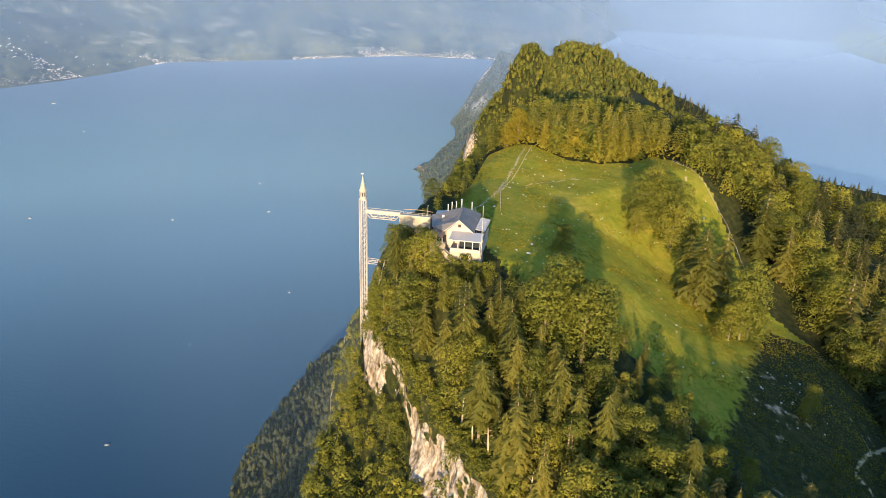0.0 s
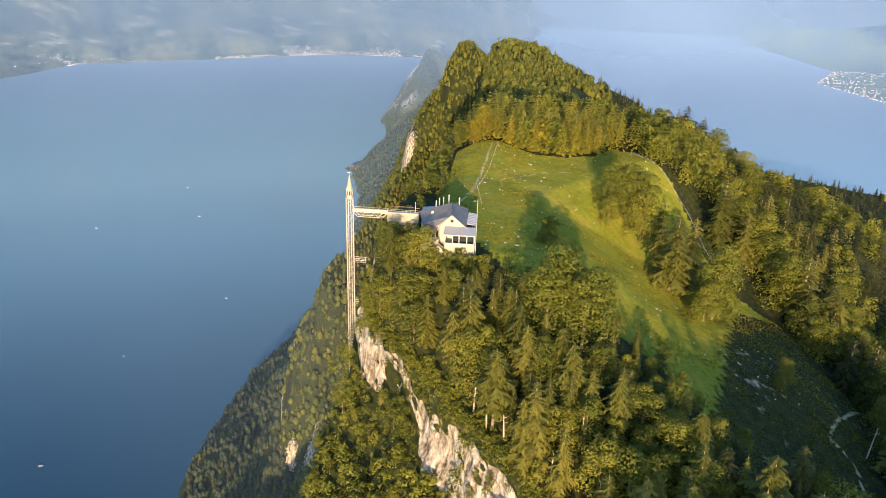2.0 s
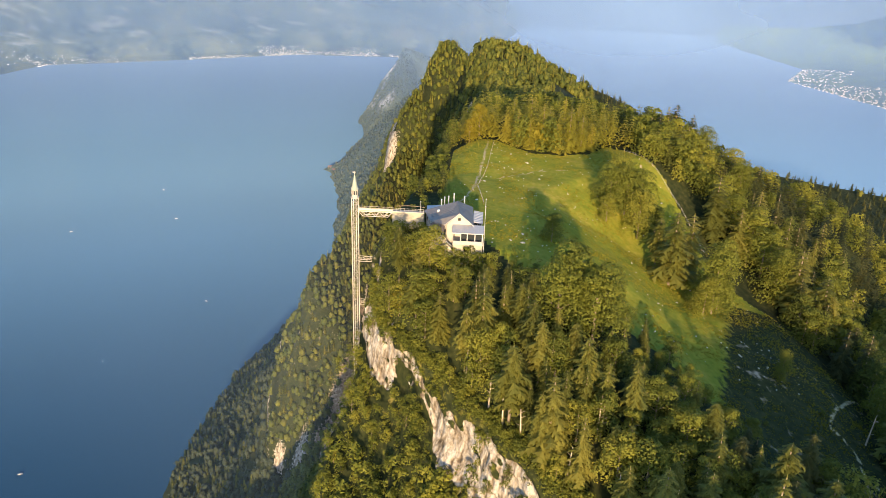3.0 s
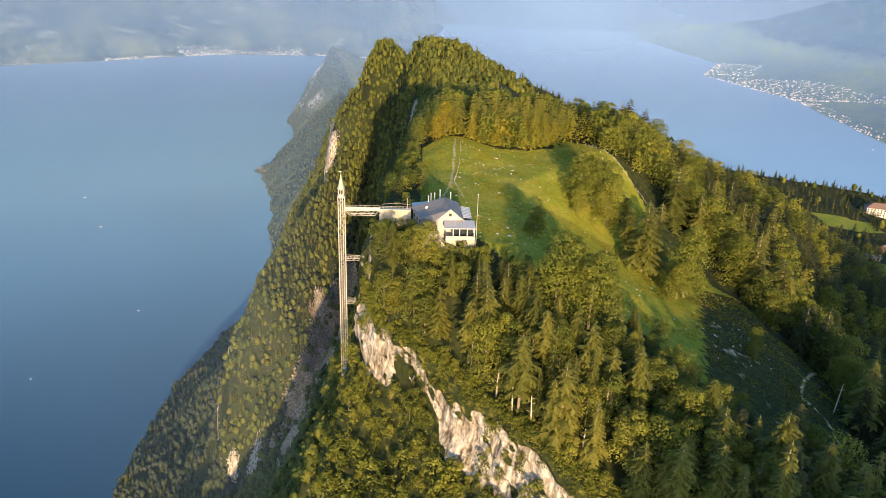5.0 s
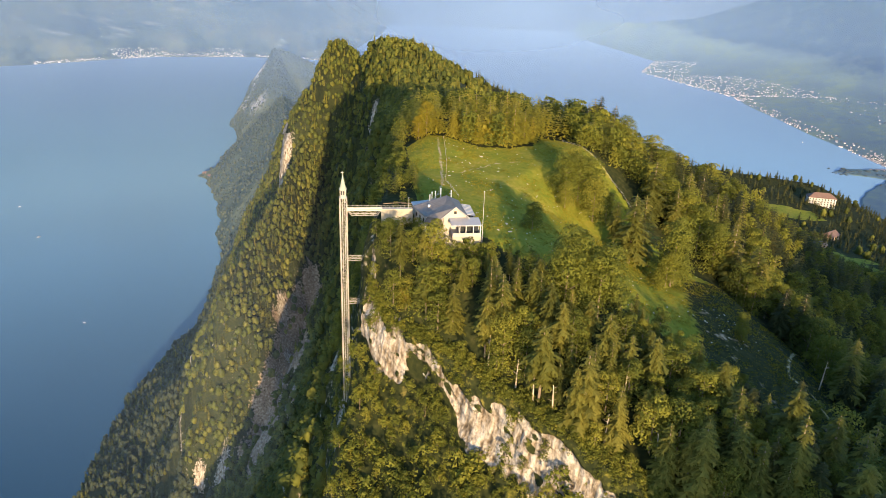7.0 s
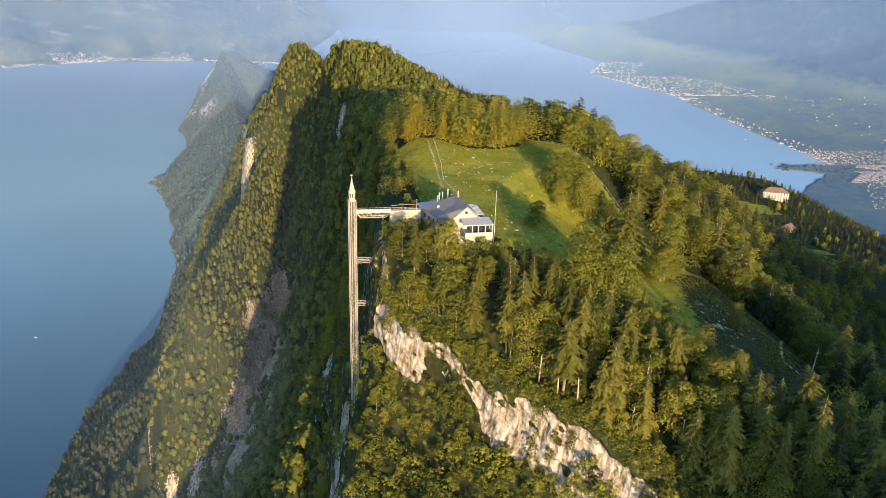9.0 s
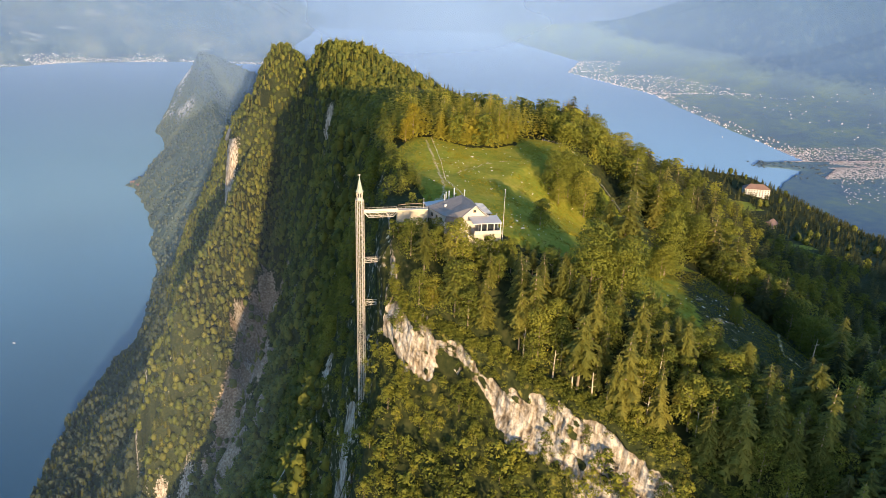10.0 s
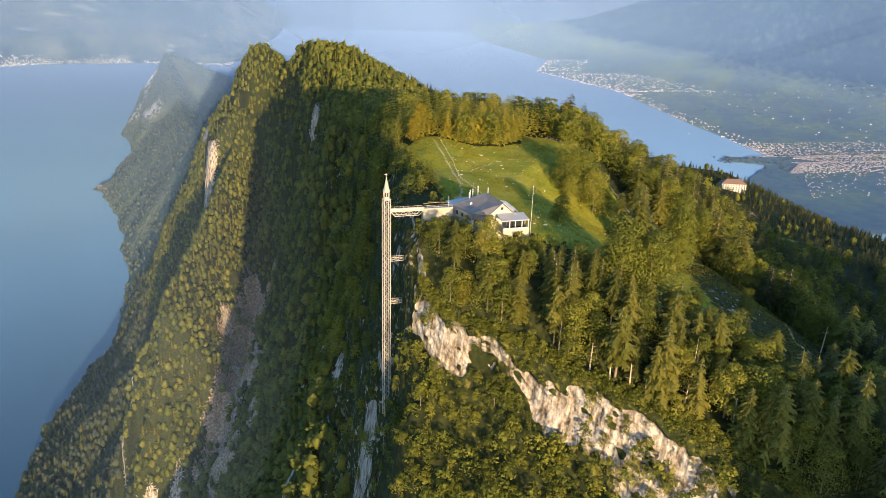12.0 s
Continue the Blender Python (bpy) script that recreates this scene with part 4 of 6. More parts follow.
def build_snag(x, y, high, lean):
    """A bare pale trunk with broken branch stubs."""
    z = float(ground(x, y))
    t = thing("dead_tree", (x, y, z - 0.5), "bare pale dead trunk with broken stubs among the spruces", "tree", "dead trees")
    bm = bmesh.new()
    rod(bm, (0, 0, 0), (lean, lean * 0.5, high), 0.30, 0.10, 7)
    part("trunk", bm, MAT_DEAD, t)
    for k in range(6):
        u, a = RNG.uniform(0.35, 0.95), RNG.uniform(0, 6.3)
        bm = bmesh.new()
        c = Vector((lean * u, lean * 0.5 * u, high * u))
        rod(bm, c, c + Vector((math.cos(a) * 1.3, math.sin(a) * 1.3, 0.5)), 0.07, 0.03, 5)
        part("stub", bm, MAT_DEAD, t)
    return t


MAT_DEAD = plain("dead_wood", (0.46, 0.38, 0.28), 0.9, 0, 3.0, 0.25)
for x, y, high, lean in ((-13, 149, 11, 0.6), (-21, 157, 13, -0.4), (-25, 163, 10, 0.3), (-16, 153, 9, -0.5), (-4, 141, 10, 0.5), (8, 133, 12, -0.6), (4, 150, 14, 0.4),
                         (20, 128, 13, 0.5), (30, 120, 14, -0.5), (-32, 172, 11, 0.2), (-8, 166, 15, 0.4), (104, 196, 12, 1.2)):
    build_snag(x, y, high, lean)


# ---- woods: the rest of the trees, joined ----
def wood(name, sites, kinds, mat, label, lo, hi):
    """kinds: lists of unit crowns (verts, faces); sites: x, y, z, height, width, which kind."""
    V, F, T, n = [], [], [], 0
    x, y, z, h, w, which = sites
    for k, (v, f) in enumerate(kinds):
        pick = np.where(which == k)[0]
        if not len(pick):
            continue
        a = RNG.uniform(0, 6.283, len(pick))
        c, s = np.cos(a)[:, None], np.sin(a)[:, None]
        W, H = (h * w)[pick][:, None], h[pick][:, None]
        px = x[pick][:, None] + (v[None, :, 0] * c - v[None, :, 1] * s) * W
        py = y[pick][:, None] + (v[None, :, 0] * s + v[None, :, 1] * c) * W
        pz = z[pick][:, None] - 0.5 + v[None, :, 2] * H
        V.append(np.stack([px, py, pz], -1).reshape(-1, 3))
        F.append((f[None] + (np.arange(len(pick)) * len(v))[:, None, None]).reshape(-1, f.shape[1]) + n)
        T.append(np.repeat(RNG.random(len(pick)), len(v)))
        n += len(V[-1])
    V = np.concatenate(V)
    me = mesh_from(name, squeeze(V) if lo else V, np.concatenate(F), mat, True, {"tone": np.concatenate(T)})
    return tagged(new(name, me), label, "woods", kind="stuff")


MID_SPRUCE = [spruce_crown(RNG, 11, 2, 0.12, 0.35, 0.6) for _ in range(3)]
MID_BROAD = [leafy_crown(RNG, 13, 520, 0.040, 0.34, -0.05, three=True) for _ in range(4)]
LOW_SPRUCE = [spruce_crown(RNG, 9, 1, 0.02, 0.3) for _ in range(3)]
LOW_BROAD = [filled(RNG, leafy_crown(RNG, 6, 26, 0.085, 0.40, -0.05, 0.5), 0.42, 0.0) for _ in range(8)]


def sites_of(parts, hi_lo, wide, n):
    X, Y, Z = (np.concatenate([p[k] for p in parts]) for k in range(3))
    return X, Y, Z, RNG.uniform(*hi_lo, len(X)), RNG.uniform(*wide, len(X)), RNG.integers(0, n, len(X))


def lowered(s):
    """Trees get shorter towards the windy end of the ridge."""
    return (*s[:3], s[3] * np.interp(s[1], [240, 340], [1.0, 0.62]), s[4] * np.interp(s[1], [240, 340], [1.0, 1.3]), s[5])


def hedged(s):
    """Beside the lane only low growth stands."""
    return (*s[:3], s[3] * np.where((s[0] < -36) & (s[1] < 350), 0.5, 1.0), s[4] * np.where((s[0] < -36) & (s[1] < 350), 1.25, 1.0), s[5])


def split(sites, share):
    m = RNG.random(len(sites[0])) < share
    return [s[m] for s in sites], [s[~m] for s in sites]


# trees on the unseen rise, which fray the edge of its shadow
shade_rise_trees = keep_trees(*scatter(16, 400, -90, 40, 8.0), 0.8)
right_near = keep_trees(*scatter(96, 330, 60, 420, 8.4), 0.72)
right_near = [a[~((right_near[0] < 150) & (right_near[1] > 70) & (right_near[1] < 340))] for a in right_near]
behind = keep_trees(*scatter(-90, 330, 232, 460, 6.0), 0.8)
behind = [a[~((behind[0] > 96) & (behind[1] < 420)) & ~((behind[0] > -72) & (behind[0] < -44) & (behind[1] < 262))] for a in behind]
pale = (behind[0] > -46) & (behind[0] < 52) & (behind[1] > 350) & (behind[1] < 425)
pick = pale & (RNG.random(len(pale)) < 0.55)
larch = [a[pick] for a in behind]
behind = [a[~pale] for a in behind]
rest = tuple(a[left] for a in (X, Y, Z, S, D, K))
low = tuple(a[left_low] for a in (X, Y, Z, S, D, K))
thick = keep_trees(*scatter(-130, 60, 40, 232, 4.0), 0.8)
thick = [a[(thick[4] > 5) & (thick[2] > 322)] for a in thick]
BUSH = [leafy_crown(RNG, 6, 150, 0.062, 0.46, -0.05, three=True) for _ in range(4)]
conif, leafy = split(right_near, 0.55)
conif2, leafy2 = split([np.concatenate([a[k] for a in (rest, behind)]) for k in range(6)], 0.4)
wood("slope_spruces", lowered(sites_of([conif], (18, 30), (0.95, 1.3), 3)), MID_SPRUCE, MAT_FIR, "tall dark spruces on the slope beside the pasture", 0, 0)
wood("slope_wood", lowered(sites_of([leafy], (13, 23), (0.85, 1.15), 4)), MID_BROAD, MAT_BROAD, "tall broadleaf trees on the slope beside the pasture", 0, 0)
wood("knoll_spruces", sites_of([shade_rise_trees], (3, 16), (0.9, 1.6), 3), LOW_SPRUCE, MAT_SPRUCE, "spruces on the unseen rise added to shade the pasture's foot", 0, 0)
wood("spruce_wood", hedged(sites_of([conif2], (14, 21), (0.95, 1.3), 3)), MID_SPRUCE, MAT_SPRUCE, "dense spruces along the ridge", 0, 0)
wood("larch_wood", sites_of([larch], (15, 22), (1.2, 1.6), 3), MID_SPRUCE, MAT_LARCH, "pale yellow-green larches along the top of the pasture", 0, 0)
wood("broadleaf_wood", hedged(sites_of([leafy2], (12, 19), (0.9, 1.2), 4)), MID_BROAD, MAT_BROAD, "dense broadleaf trees along the ridge", 0, 0)
shrub_sites = sites_of([low, thick], (0, 1), (0.9, 1.4), 4)
shrub_sites = (*shrub_sites[:3], 2.5 + 8.0 * shrub_sites[3] ** 2.2, *shrub_sites[4:])
wood("shrub_slope", shrub_sites, BUSH, MAT_BROAD, "thick shrubs on the steep ground below the cliff", 0, 0)

# bushes along the brow and on the turf of the cliff
brow = np.array(BROW[1:12], float)
run = np.concatenate([[0], np.cumsum(np.hypot(*np.diff(brow[:, :2], axis=0).T))])
U = RNG.uniform(1, run[-1], 1300)
bx, by, bz, kd = (np.interp(U, run, brow[:, k]) for k in range(4))
turf = np.interp(bx, ROCK_X, ROCK_TOP) + 5.0 * RNG.normal(0, 0.35, len(U))
F = np.where(RNG.random(len(U)) < 0.45, RNG.uniform(-3, 1.0, len(U)), np.where(RNG.random(len(U)) < 0.6, RNG.uniform(-1, 1, len(U)) * 2 + turf * RNG.random(len(U)), np.interp(bx, ROCK_X, ROCK_FOOT) + RNG.uniform(-3, 9, len(U))))
F = np.where((RNG.random(len(U)) < 0.06), RNG.uniform(0, 30, len(U)), F)
D = np.interp(F, FALL_FRONT, FALL_D) + np.where(F > 0, 0.8, RNG.uniform(-3, 0.5, len(U)))
ok = kd < 0.7
wood("brow_bushes", tuple(a[ok] for a in (bx - 0.74 * D, by - 0.67 * D, bz - np.maximum(F, 0) - 0.4, RNG.uniform(1.4, 4.2, len(U)), RNG.uniform(0.9, 1.4, len(U)), RNG.integers(0, 4, len(U)))), BUSH, MAT_BROAD,
     "low green bushes along the brow and on the ledges of the cliff", 0, 0)

flank = [np.concatenate(a) for a in zip(keep_trees(*scatter(-300, 40, 232, 800, 4.9), 0.62), keep_trees(*scatter(-300, 100, 800, 1250, 4.6), 0.46), keep_trees(*scatter(-560, -300, 232, 1250, 6.4), 0.6), keep_trees(*scatter(-560, -190, 1250, 1650, 8.0), 0.7))]
flank = [a[~((flank[0] > -90) & (flank[1] < 460)) & ((flank[0] < 10) | (flank[1] > 640)) & ~((flank[1] < 430) & (flank[2] < 120))] for a in flank]
conif, leafy = split(flank, 0.24)
wood("flank_spruces", sites_of([conif], (10, 17), (1.3, 1.8), 3), LOW_SPRUCE, MAT_SPRUCE, "spruces scattered through the steep mountainside wood", 0, 0)
shore = (leafy[0] < -235) & (leafy[2] < -20)
thin = shore & (RNG.random(len(shore)) < 0.65)
wood("lakeside_wood", sites_of([[a[thin] for a in leafy]], (8, 14), (1.2, 1.7), 8), LOW_BROAD, MAT_SHORE_WOOD, "dense wood on the mountain's foot above the shore, tinted for haze and shade", 0, 0)
leafy = [a[~shore] for a in leafy]
flank_sites = sites_of([leafy], (5.5, 12), (1.3, 1.9), 8)
flank_sites = (*flank_sites[:3], flank_sites[3] * np.interp(flank_sites[1], [600, 900], [1.0, 0.78]), *flank_sites[4:])
wood("flank_wood", flank_sites, LOW_BROAD, MAT_FOREST, "broadleaf wood clinging to the steep mountainside", 0, 0)
east = [np.concatenate(a) for a in zip(keep_trees(*scatter(100, 640, 200, 900, 10.5), 0.88), keep_trees(*scatter(640, 900, 200, 1300, 14.0), 0.8), keep_trees(*scatter(100, 640, 900, 1300, 14.0), 0.8))]
east = [a[~((east[0] < 330) & (east[1] < 460))] for a in east]
close = (east[0] < 420) & (east[1] < 640)
conif, leafy = split([a[close] for a in east], 0.7)
wood("ridge_spruces", sites_of([conif], (12, 21), (1.1, 1.5), 3), MID_SPRUCE, MAT_FIR, "dark spruces below the ridge towards the bay", 0, 0)
wood("ridge_wood", sites_of([leafy], (9, 15), (1.0, 1.4), 4), MID_BROAD, MAT_BROAD, "broadleaf trees below the ridge towards the bay", 0, 0)
east = [a[~close] for a in east]
conif, leafy = split(east, 0.96)
wood("east_spruces", sites_of([conif], (6, 12.5), (1.6, 2.2), 3), LOW_SPRUCE, MAT_FIR, "spruce wood on the gentle far slope", 0, 0)
wood("east_wood", sites_of([leafy], (6, 11), (1.2, 1.7), 4), LOW_BROAD, MAT_FOREST, "mixed broadleaf wood on the gentle far slope", 0, 0)

# ---- lift tower ----
MAT_IRON = plain("pale_painted_iron", (0.44, 0.40, 0.35), 0.5, 0.0, 1.5, 0.12)
MAT_PLASTER = plain("white_plaster", (0.38, 0.355, 0.33), 0.85, 0, 1.0, 0.08)
MAT_SLATE = plain("dark_grey_roof", (0.19, 0.172, 0.168), 0.75, 0, 1.5, 0.25)
MAT_PALE_ROOF = plain("pale_metal_roof", (0.42, 0.41, 0.42), 0.55, 0, 1.0, 0.15)
MAT_BROWN_ROOF = plain("brown_porch_roof", (0.16, 0.115, 0.09), 0.8, 0, 2.0, 0.25)
MAT_COPPER = plain("verdigris_cap", (0.30, 0.33, 0.27), 0.6, 0, 2.0, 0.2)
MAT_STONE_WALL = plain("stone_wall", (0.36, 0.32, 0.25), 0.9, 0, 1.2, 0.3, 0.5)
MAT_STEEL = plain("bright_steel", (0.70, 0.70, 0.68), 0.35, 0.6, 2.0, 0.08)
MAT_WOOD = plain("weathered_timber", (0.30, 0.22, 0.14), 0.85, 0, 3.0, 0.3)
MAT_DARK = plain("dark_interior", (0.035, 0.03, 0.028), 0.9, 0, 1.0, 0.2)
MAT_RED_ROOF = plain("tiled_roof", (0.17, 0.105, 0.085), 0.85, 0, 0.5, 0.25)
MAT_LIMESTONE = plain("limestone_boulder", (0.52, 0.48, 0.40), 0.9, 0, 1.0, 0.3, 0.6)
MAT_WHITE = plain("white_paint", (0.44, 0.43, 0.42), 0.5, 0, 1.0, 0.05)


def glass_material():
    m, n, l, b = material("window_glass", 0.06)
    b.inputs["Base Color"].default_value = (0.03, 0.035, 0.04, 1)
    b.inputs["Specular IOR Level"].default_value = 0.6
    return m


MAT_GLASS = glass_material()


def build_tower(x, y, foot, head):
    """Square lattice shaft, glazed round head, pointed copper cap and vane."""
    t = thing("lift_tower", (x, y, foot), "tall slender iron lattice lift tower with a pointed cap", "tower")
    t.rotation_euler.z = radians(8)
    h, bay = 1.25, 2.5
    n = int((head - foot) / bay)
    bm = bmesh.new()
    box(bm, (-0.095, -0.095, 0), (0.095, 0.095, n * bay))
    leg = shared("leg", bm, MAT_IRON)
    for sx in (-h, h):
        for sy in (-h, h):
            put("leg", leg, t, (sx, sy, 0))
    bm = bmesh.new()
    ring = [(-h, -h), (h, -h), (h, h), (-h, h)]
    for a, b in zip(ring, ring[1:] + ring[:1]):
        rod(bm, (*a, 0), (*b, bay), 0.045, 0.045, 4)
        rod(bm, (*b, 0), (*a, bay), 0.045, 0.045, 4)
        rod(bm, (*a, bay), (*b, bay), 0.06, 0.06, 4)
    brace = shared("lattice_bay", bm, MAT_IRON)
    for k in range(n):
        put("lattice_bay", brace, t, (0, 0, k * bay))
    bm = bmesh.new()
    box(bm, (-0.06, -1.0, 0), (0.06, -0.88, n * bay))
    rail = shared("guide_rail", bm, MAT_STEEL)
    put("guide_rail", rail, t, (-0.45, 0, 0))
    put("guide_rail", rail, t, (0.45, 0, 0))
    top = n * bay
    bm = bmesh.new()
    rod(bm, (0, 0, top - 0.3), (0, 0, top), 1.55, 1.55, 20)
    rod(bm, (0, 0, top), (0, 0, top + 1.0), 1.15, 1.15, 20)
    hd = part("head", bm, MAT_PLASTER, t, "round pale head of the shaft")
    bm = bmesh.new()
    rod(bm, (0, 0, top + 2.6), (0, 0, top + 3.1), 1.2, 1.45, 20)
    part("cornice", bm, MAT_PLASTER, t)
    bm = bmesh.new()
    rod(bm, (0, 0, top + 1.0), (0, 0, top + 2.6), 1.05, 1.05, 20)
    part("glazing", bm, MAT_GLASS, hd)
    for k in range(10):
        a = k * math.pi / 5
        bm = bmesh.new()
        rod(bm, (1.1 * math.cos(a), 1.1 * math.sin(a), top + 1.0), (1.1 * math.cos(a), 1.1 * math.sin(a), top + 2.6), 0.12, 0.12, 5)
        part("mullion", bm, MAT_IRON, hd)
    bm = bmesh.new()
    rod(bm, (0, 0, top + 3.1), (0, 0, top + 4.0), 1.5, 1.05, 20)
    rod(bm, (0, 0, top + 4.0), (0, 0, top + 8.6), 1.05, 0.08, 20)
    part("cap", bm, MAT_COPPER, t, "pointed grey-green metal cap")
    bm = bmesh.new()
    rod(bm, (0, 0, top + 8.4), (0, 0, top + 9.8), 0.06, 0.05, 6)
    box(bm, (-0.7, -0.03, top + 9.3), (0.35, 0.03, top + 9.62))
    part("weathervane", bm, MAT_IRON, t, "small pale flag-shaped weathervane")
    return t


build_tower(-77.0, 236.3, 296.0, 423.6)


def build_strut(z, reach):
    s = thing("tower_strut", (-75.6, 236.3, z), "pale iron truss that ties the lift tower to the rock", "truss", "struts of the lift tower")
    for sy in (-1.0, 1.0):
        for dz in (0, 1.5):
            bm = bmesh.new()
            rod(bm, (0, sy, dz), (reach, sy * 0.6, dz * 0.75 + 0.2), 0.10, 0.10, 5)
            part("chord", bm, MAT_IRON, s)
        n = 4
        for k in range(n):
            bm = bmesh.new()
            a, b = reach * k / n, reach * (k + 1) / n
            rod(bm, (a, sy * (1 - 0.4 * k / n), 0.1), (b, sy * (1 - 0.4 * (k + 1) / n), 1.35), 0.06, 0.06, 5)
            part("diagonal", bm, MAT_IRON, s)
    return s


build_strut(398.2, 9.5)
build_strut(380.0, 8.0)


def build_bridge():
    b = thing("footbridge", (0, 0, 0), "pale iron truss footbridge between lift tower and cliff", "bridge")
    x0, x1, y0, y1, z = -75.7, -62.6, 235.2, 237.2, 418.6
    bm = bmesh.new()
    box(bm, (x0, y0, z), (x1, y1, z + 0.25))
    part("deck", bm, MAT_WOOD, b, "worn timber deck")
    for y in (y0, y1):
        bm = bmesh.new()
        box(bm, (x0, y - 0.10, z - 0.25), (x1, y + 0.10, z + 0.05))
        part("beam", bm, MAT_IRON, b)
        bm = bmesh.new()
        rod(bm, (x0 + 1.8, y, z - 2.0), (x1 - 1.8, y, z - 2.0), 0.13, 0.13, 5)
        rod(bm, (x0 + 0.2, y, z - 0.2), (x0 + 1.8, y, z - 2.0), 0.12, 0.12, 5)
        rod(bm, (x1 - 0.2, y, z - 0.2), (x1 - 1.8, y, z - 2.0), 0.12, 0.12, 5)
        part("lower_chord", bm, MAT_IRON, b)
        n = 6
        for k in range(n):
            a = x0 + 1.8 + (x1 - x0 - 3.6) * k / n
            c = x0 + 1.8 + (x1 - x0 - 3.6) * (k + 1) / n
            bm = bmesh.new()
            rod(bm, (a, y, z - 2.0 if k % 2 else z - 0.2), (c, y, z - 0.2 if k % 2 else z - 2.0), 0.09, 0.09, 5)
            part("diagonal", bm, MAT_IRON, b)
        rail = bmesh.new()
        for dz in (0.6, 1.2):
            rod(rail, (x0, y, z + dz), (x1, y, z + dz), 0.05, 0.05, 5)
        part("handrail", rail, MAT_IRON, b)
        for k in range(8):
            bm = bmesh.new()
            x = x0 + 0.2 + (x1 - x0 - 0.4) * k / 7
            rod(bm, (x, y, z + 0.2), (x, y, z + 1.2), 0.05, 0.05, 5)
            part("post", bm, MAT_IRON, b)
    bm = bmesh.new()
    box(bm, (x0, y0 - 0.06, z + 0.25), (x1, y0 + 0.02, z + 1.05))
    part("side_panel", bm, MAT_IRON, b, "pale panelled side")
    return b


build_bridge()


def build_retaining_wall():
    w = thing("retaining_wall", (0, 0, 0), "pale rendered stone retaining wall along the cliff walk", "wall")
    bm = bmesh.new()
    hull(bm, [(-62.8, 234.6, 409), (-51, 234.2, 409), (-51, 234.6, 419.0), (-62.8, 235.0, 419.0), (-62.8, 237.6, 409), (-51, 237.4, 409), (-51, 237.4, 419.0), (-62.8, 237.6, 419.0)],
         [(0, 1, 2, 3), (5, 4, 7, 6), (3, 2, 6, 7), (1, 5, 6, 2), (4, 0, 3, 7)])
    part("wall_body", bm, MAT_STONE_WALL, w)
    bm = bmesh.new()
    box(bm, (-62.9, 234.5, 419.0), (-51, 235.3, 419.25))
    part("coping", bm, MAT_PLASTER, w, "pale coping")
    for k in range(9):
        bm = bmesh.new()
        x = -62.6 + k * 1.42
        rod(bm, (x, 235, 419.2), (x, 235, 420.3), 0.05, 0.05, 5)
        part("post", bm, MAT_IRON, w)
    bm = bmesh.new()
    for dz in (0.55, 1.1):
        rod(bm, (-62.6, 235, 419.2 + dz), (-51.2, 235, 419.2 + dz), 0.045, 0.045, 5)
    part("handrail", bm, MAT_IRON, w)
    bm = bmesh.new()
    for k in range(10):
        a, b = k / 10, (k + 1) / 10
        rod(bm, (-62 + 11 * a, 238.5, 420.0 + 0.35 * math.sin(math.pi * a)), (-62 + 11 * b, 238.5, 420.0 + 0.35 * math.sin(math.pi * b)), 0.10, 0.10, 5)
    part("arched_rail", bm, MAT_WOOD, w, "low bowed timber rail")
    return w


build_retaining_wall()


def build_pole(name, x, y, z0, z1, r, label):
    p = thing(name, (x, y, z0), label, "pole")
    bm = bmesh.new()
    rod(bm, (0, 0, 0), (0, 0, z1 - z0), r, r * 0.6, 8)
    part("mast", bm, MAT_WHITE, p)
    bm = bmesh.new()
    bmesh.ops.create_icosphere(bm, subdivisions=1, radius=r * 1.8, matrix=Matrix.Translation((0, 0, z1 - z0)))
    part("finial", bm, MAT_STEEL, p)
    return p


build_pole("flagpole", -28.6, 210.2, 411.0, 433.0, 0.11, "slim white flagpole beside the terrace")
build_pole("lamp_post", -52.4, 236.2, 418.5, 423.0, 0.10, "slim pale post at the end of the wall")


# ---- house ----
def prism(bm, foot, z0, tops):
    """Walls over a footprint from z0 to a height for each corner, closed above."""
    n = len(foot)
    lo = [bm.verts.new((x, y, z0)) for x, y in foot]
    hi = [bm.verts.new((x, y, z)) for (x, y), z in zip(foot, tops)]
    for k in range(n):
        bm.faces.new([lo[k], lo[(k + 1) % n], hi[(k + 1) % n], hi[k]])
    bm.faces.new(hi)
    bm.faces.new(lo[::-1])


def slab(bm, pts, thick):
    """A roof plane with thickness."""
    n = len(pts)
    up = [bm.verts.new(p) for p in pts]
    dn = [bm.verts.new((p[0], p[1], p[2] - thick)) for p in pts]
    bm.faces.new(up)
    bm.faces.new(dn[::-1])
    for k in range(n):
        bm.faces.new([up[k], dn[k], dn[(k + 1) % n], up[(k + 1) % n]])


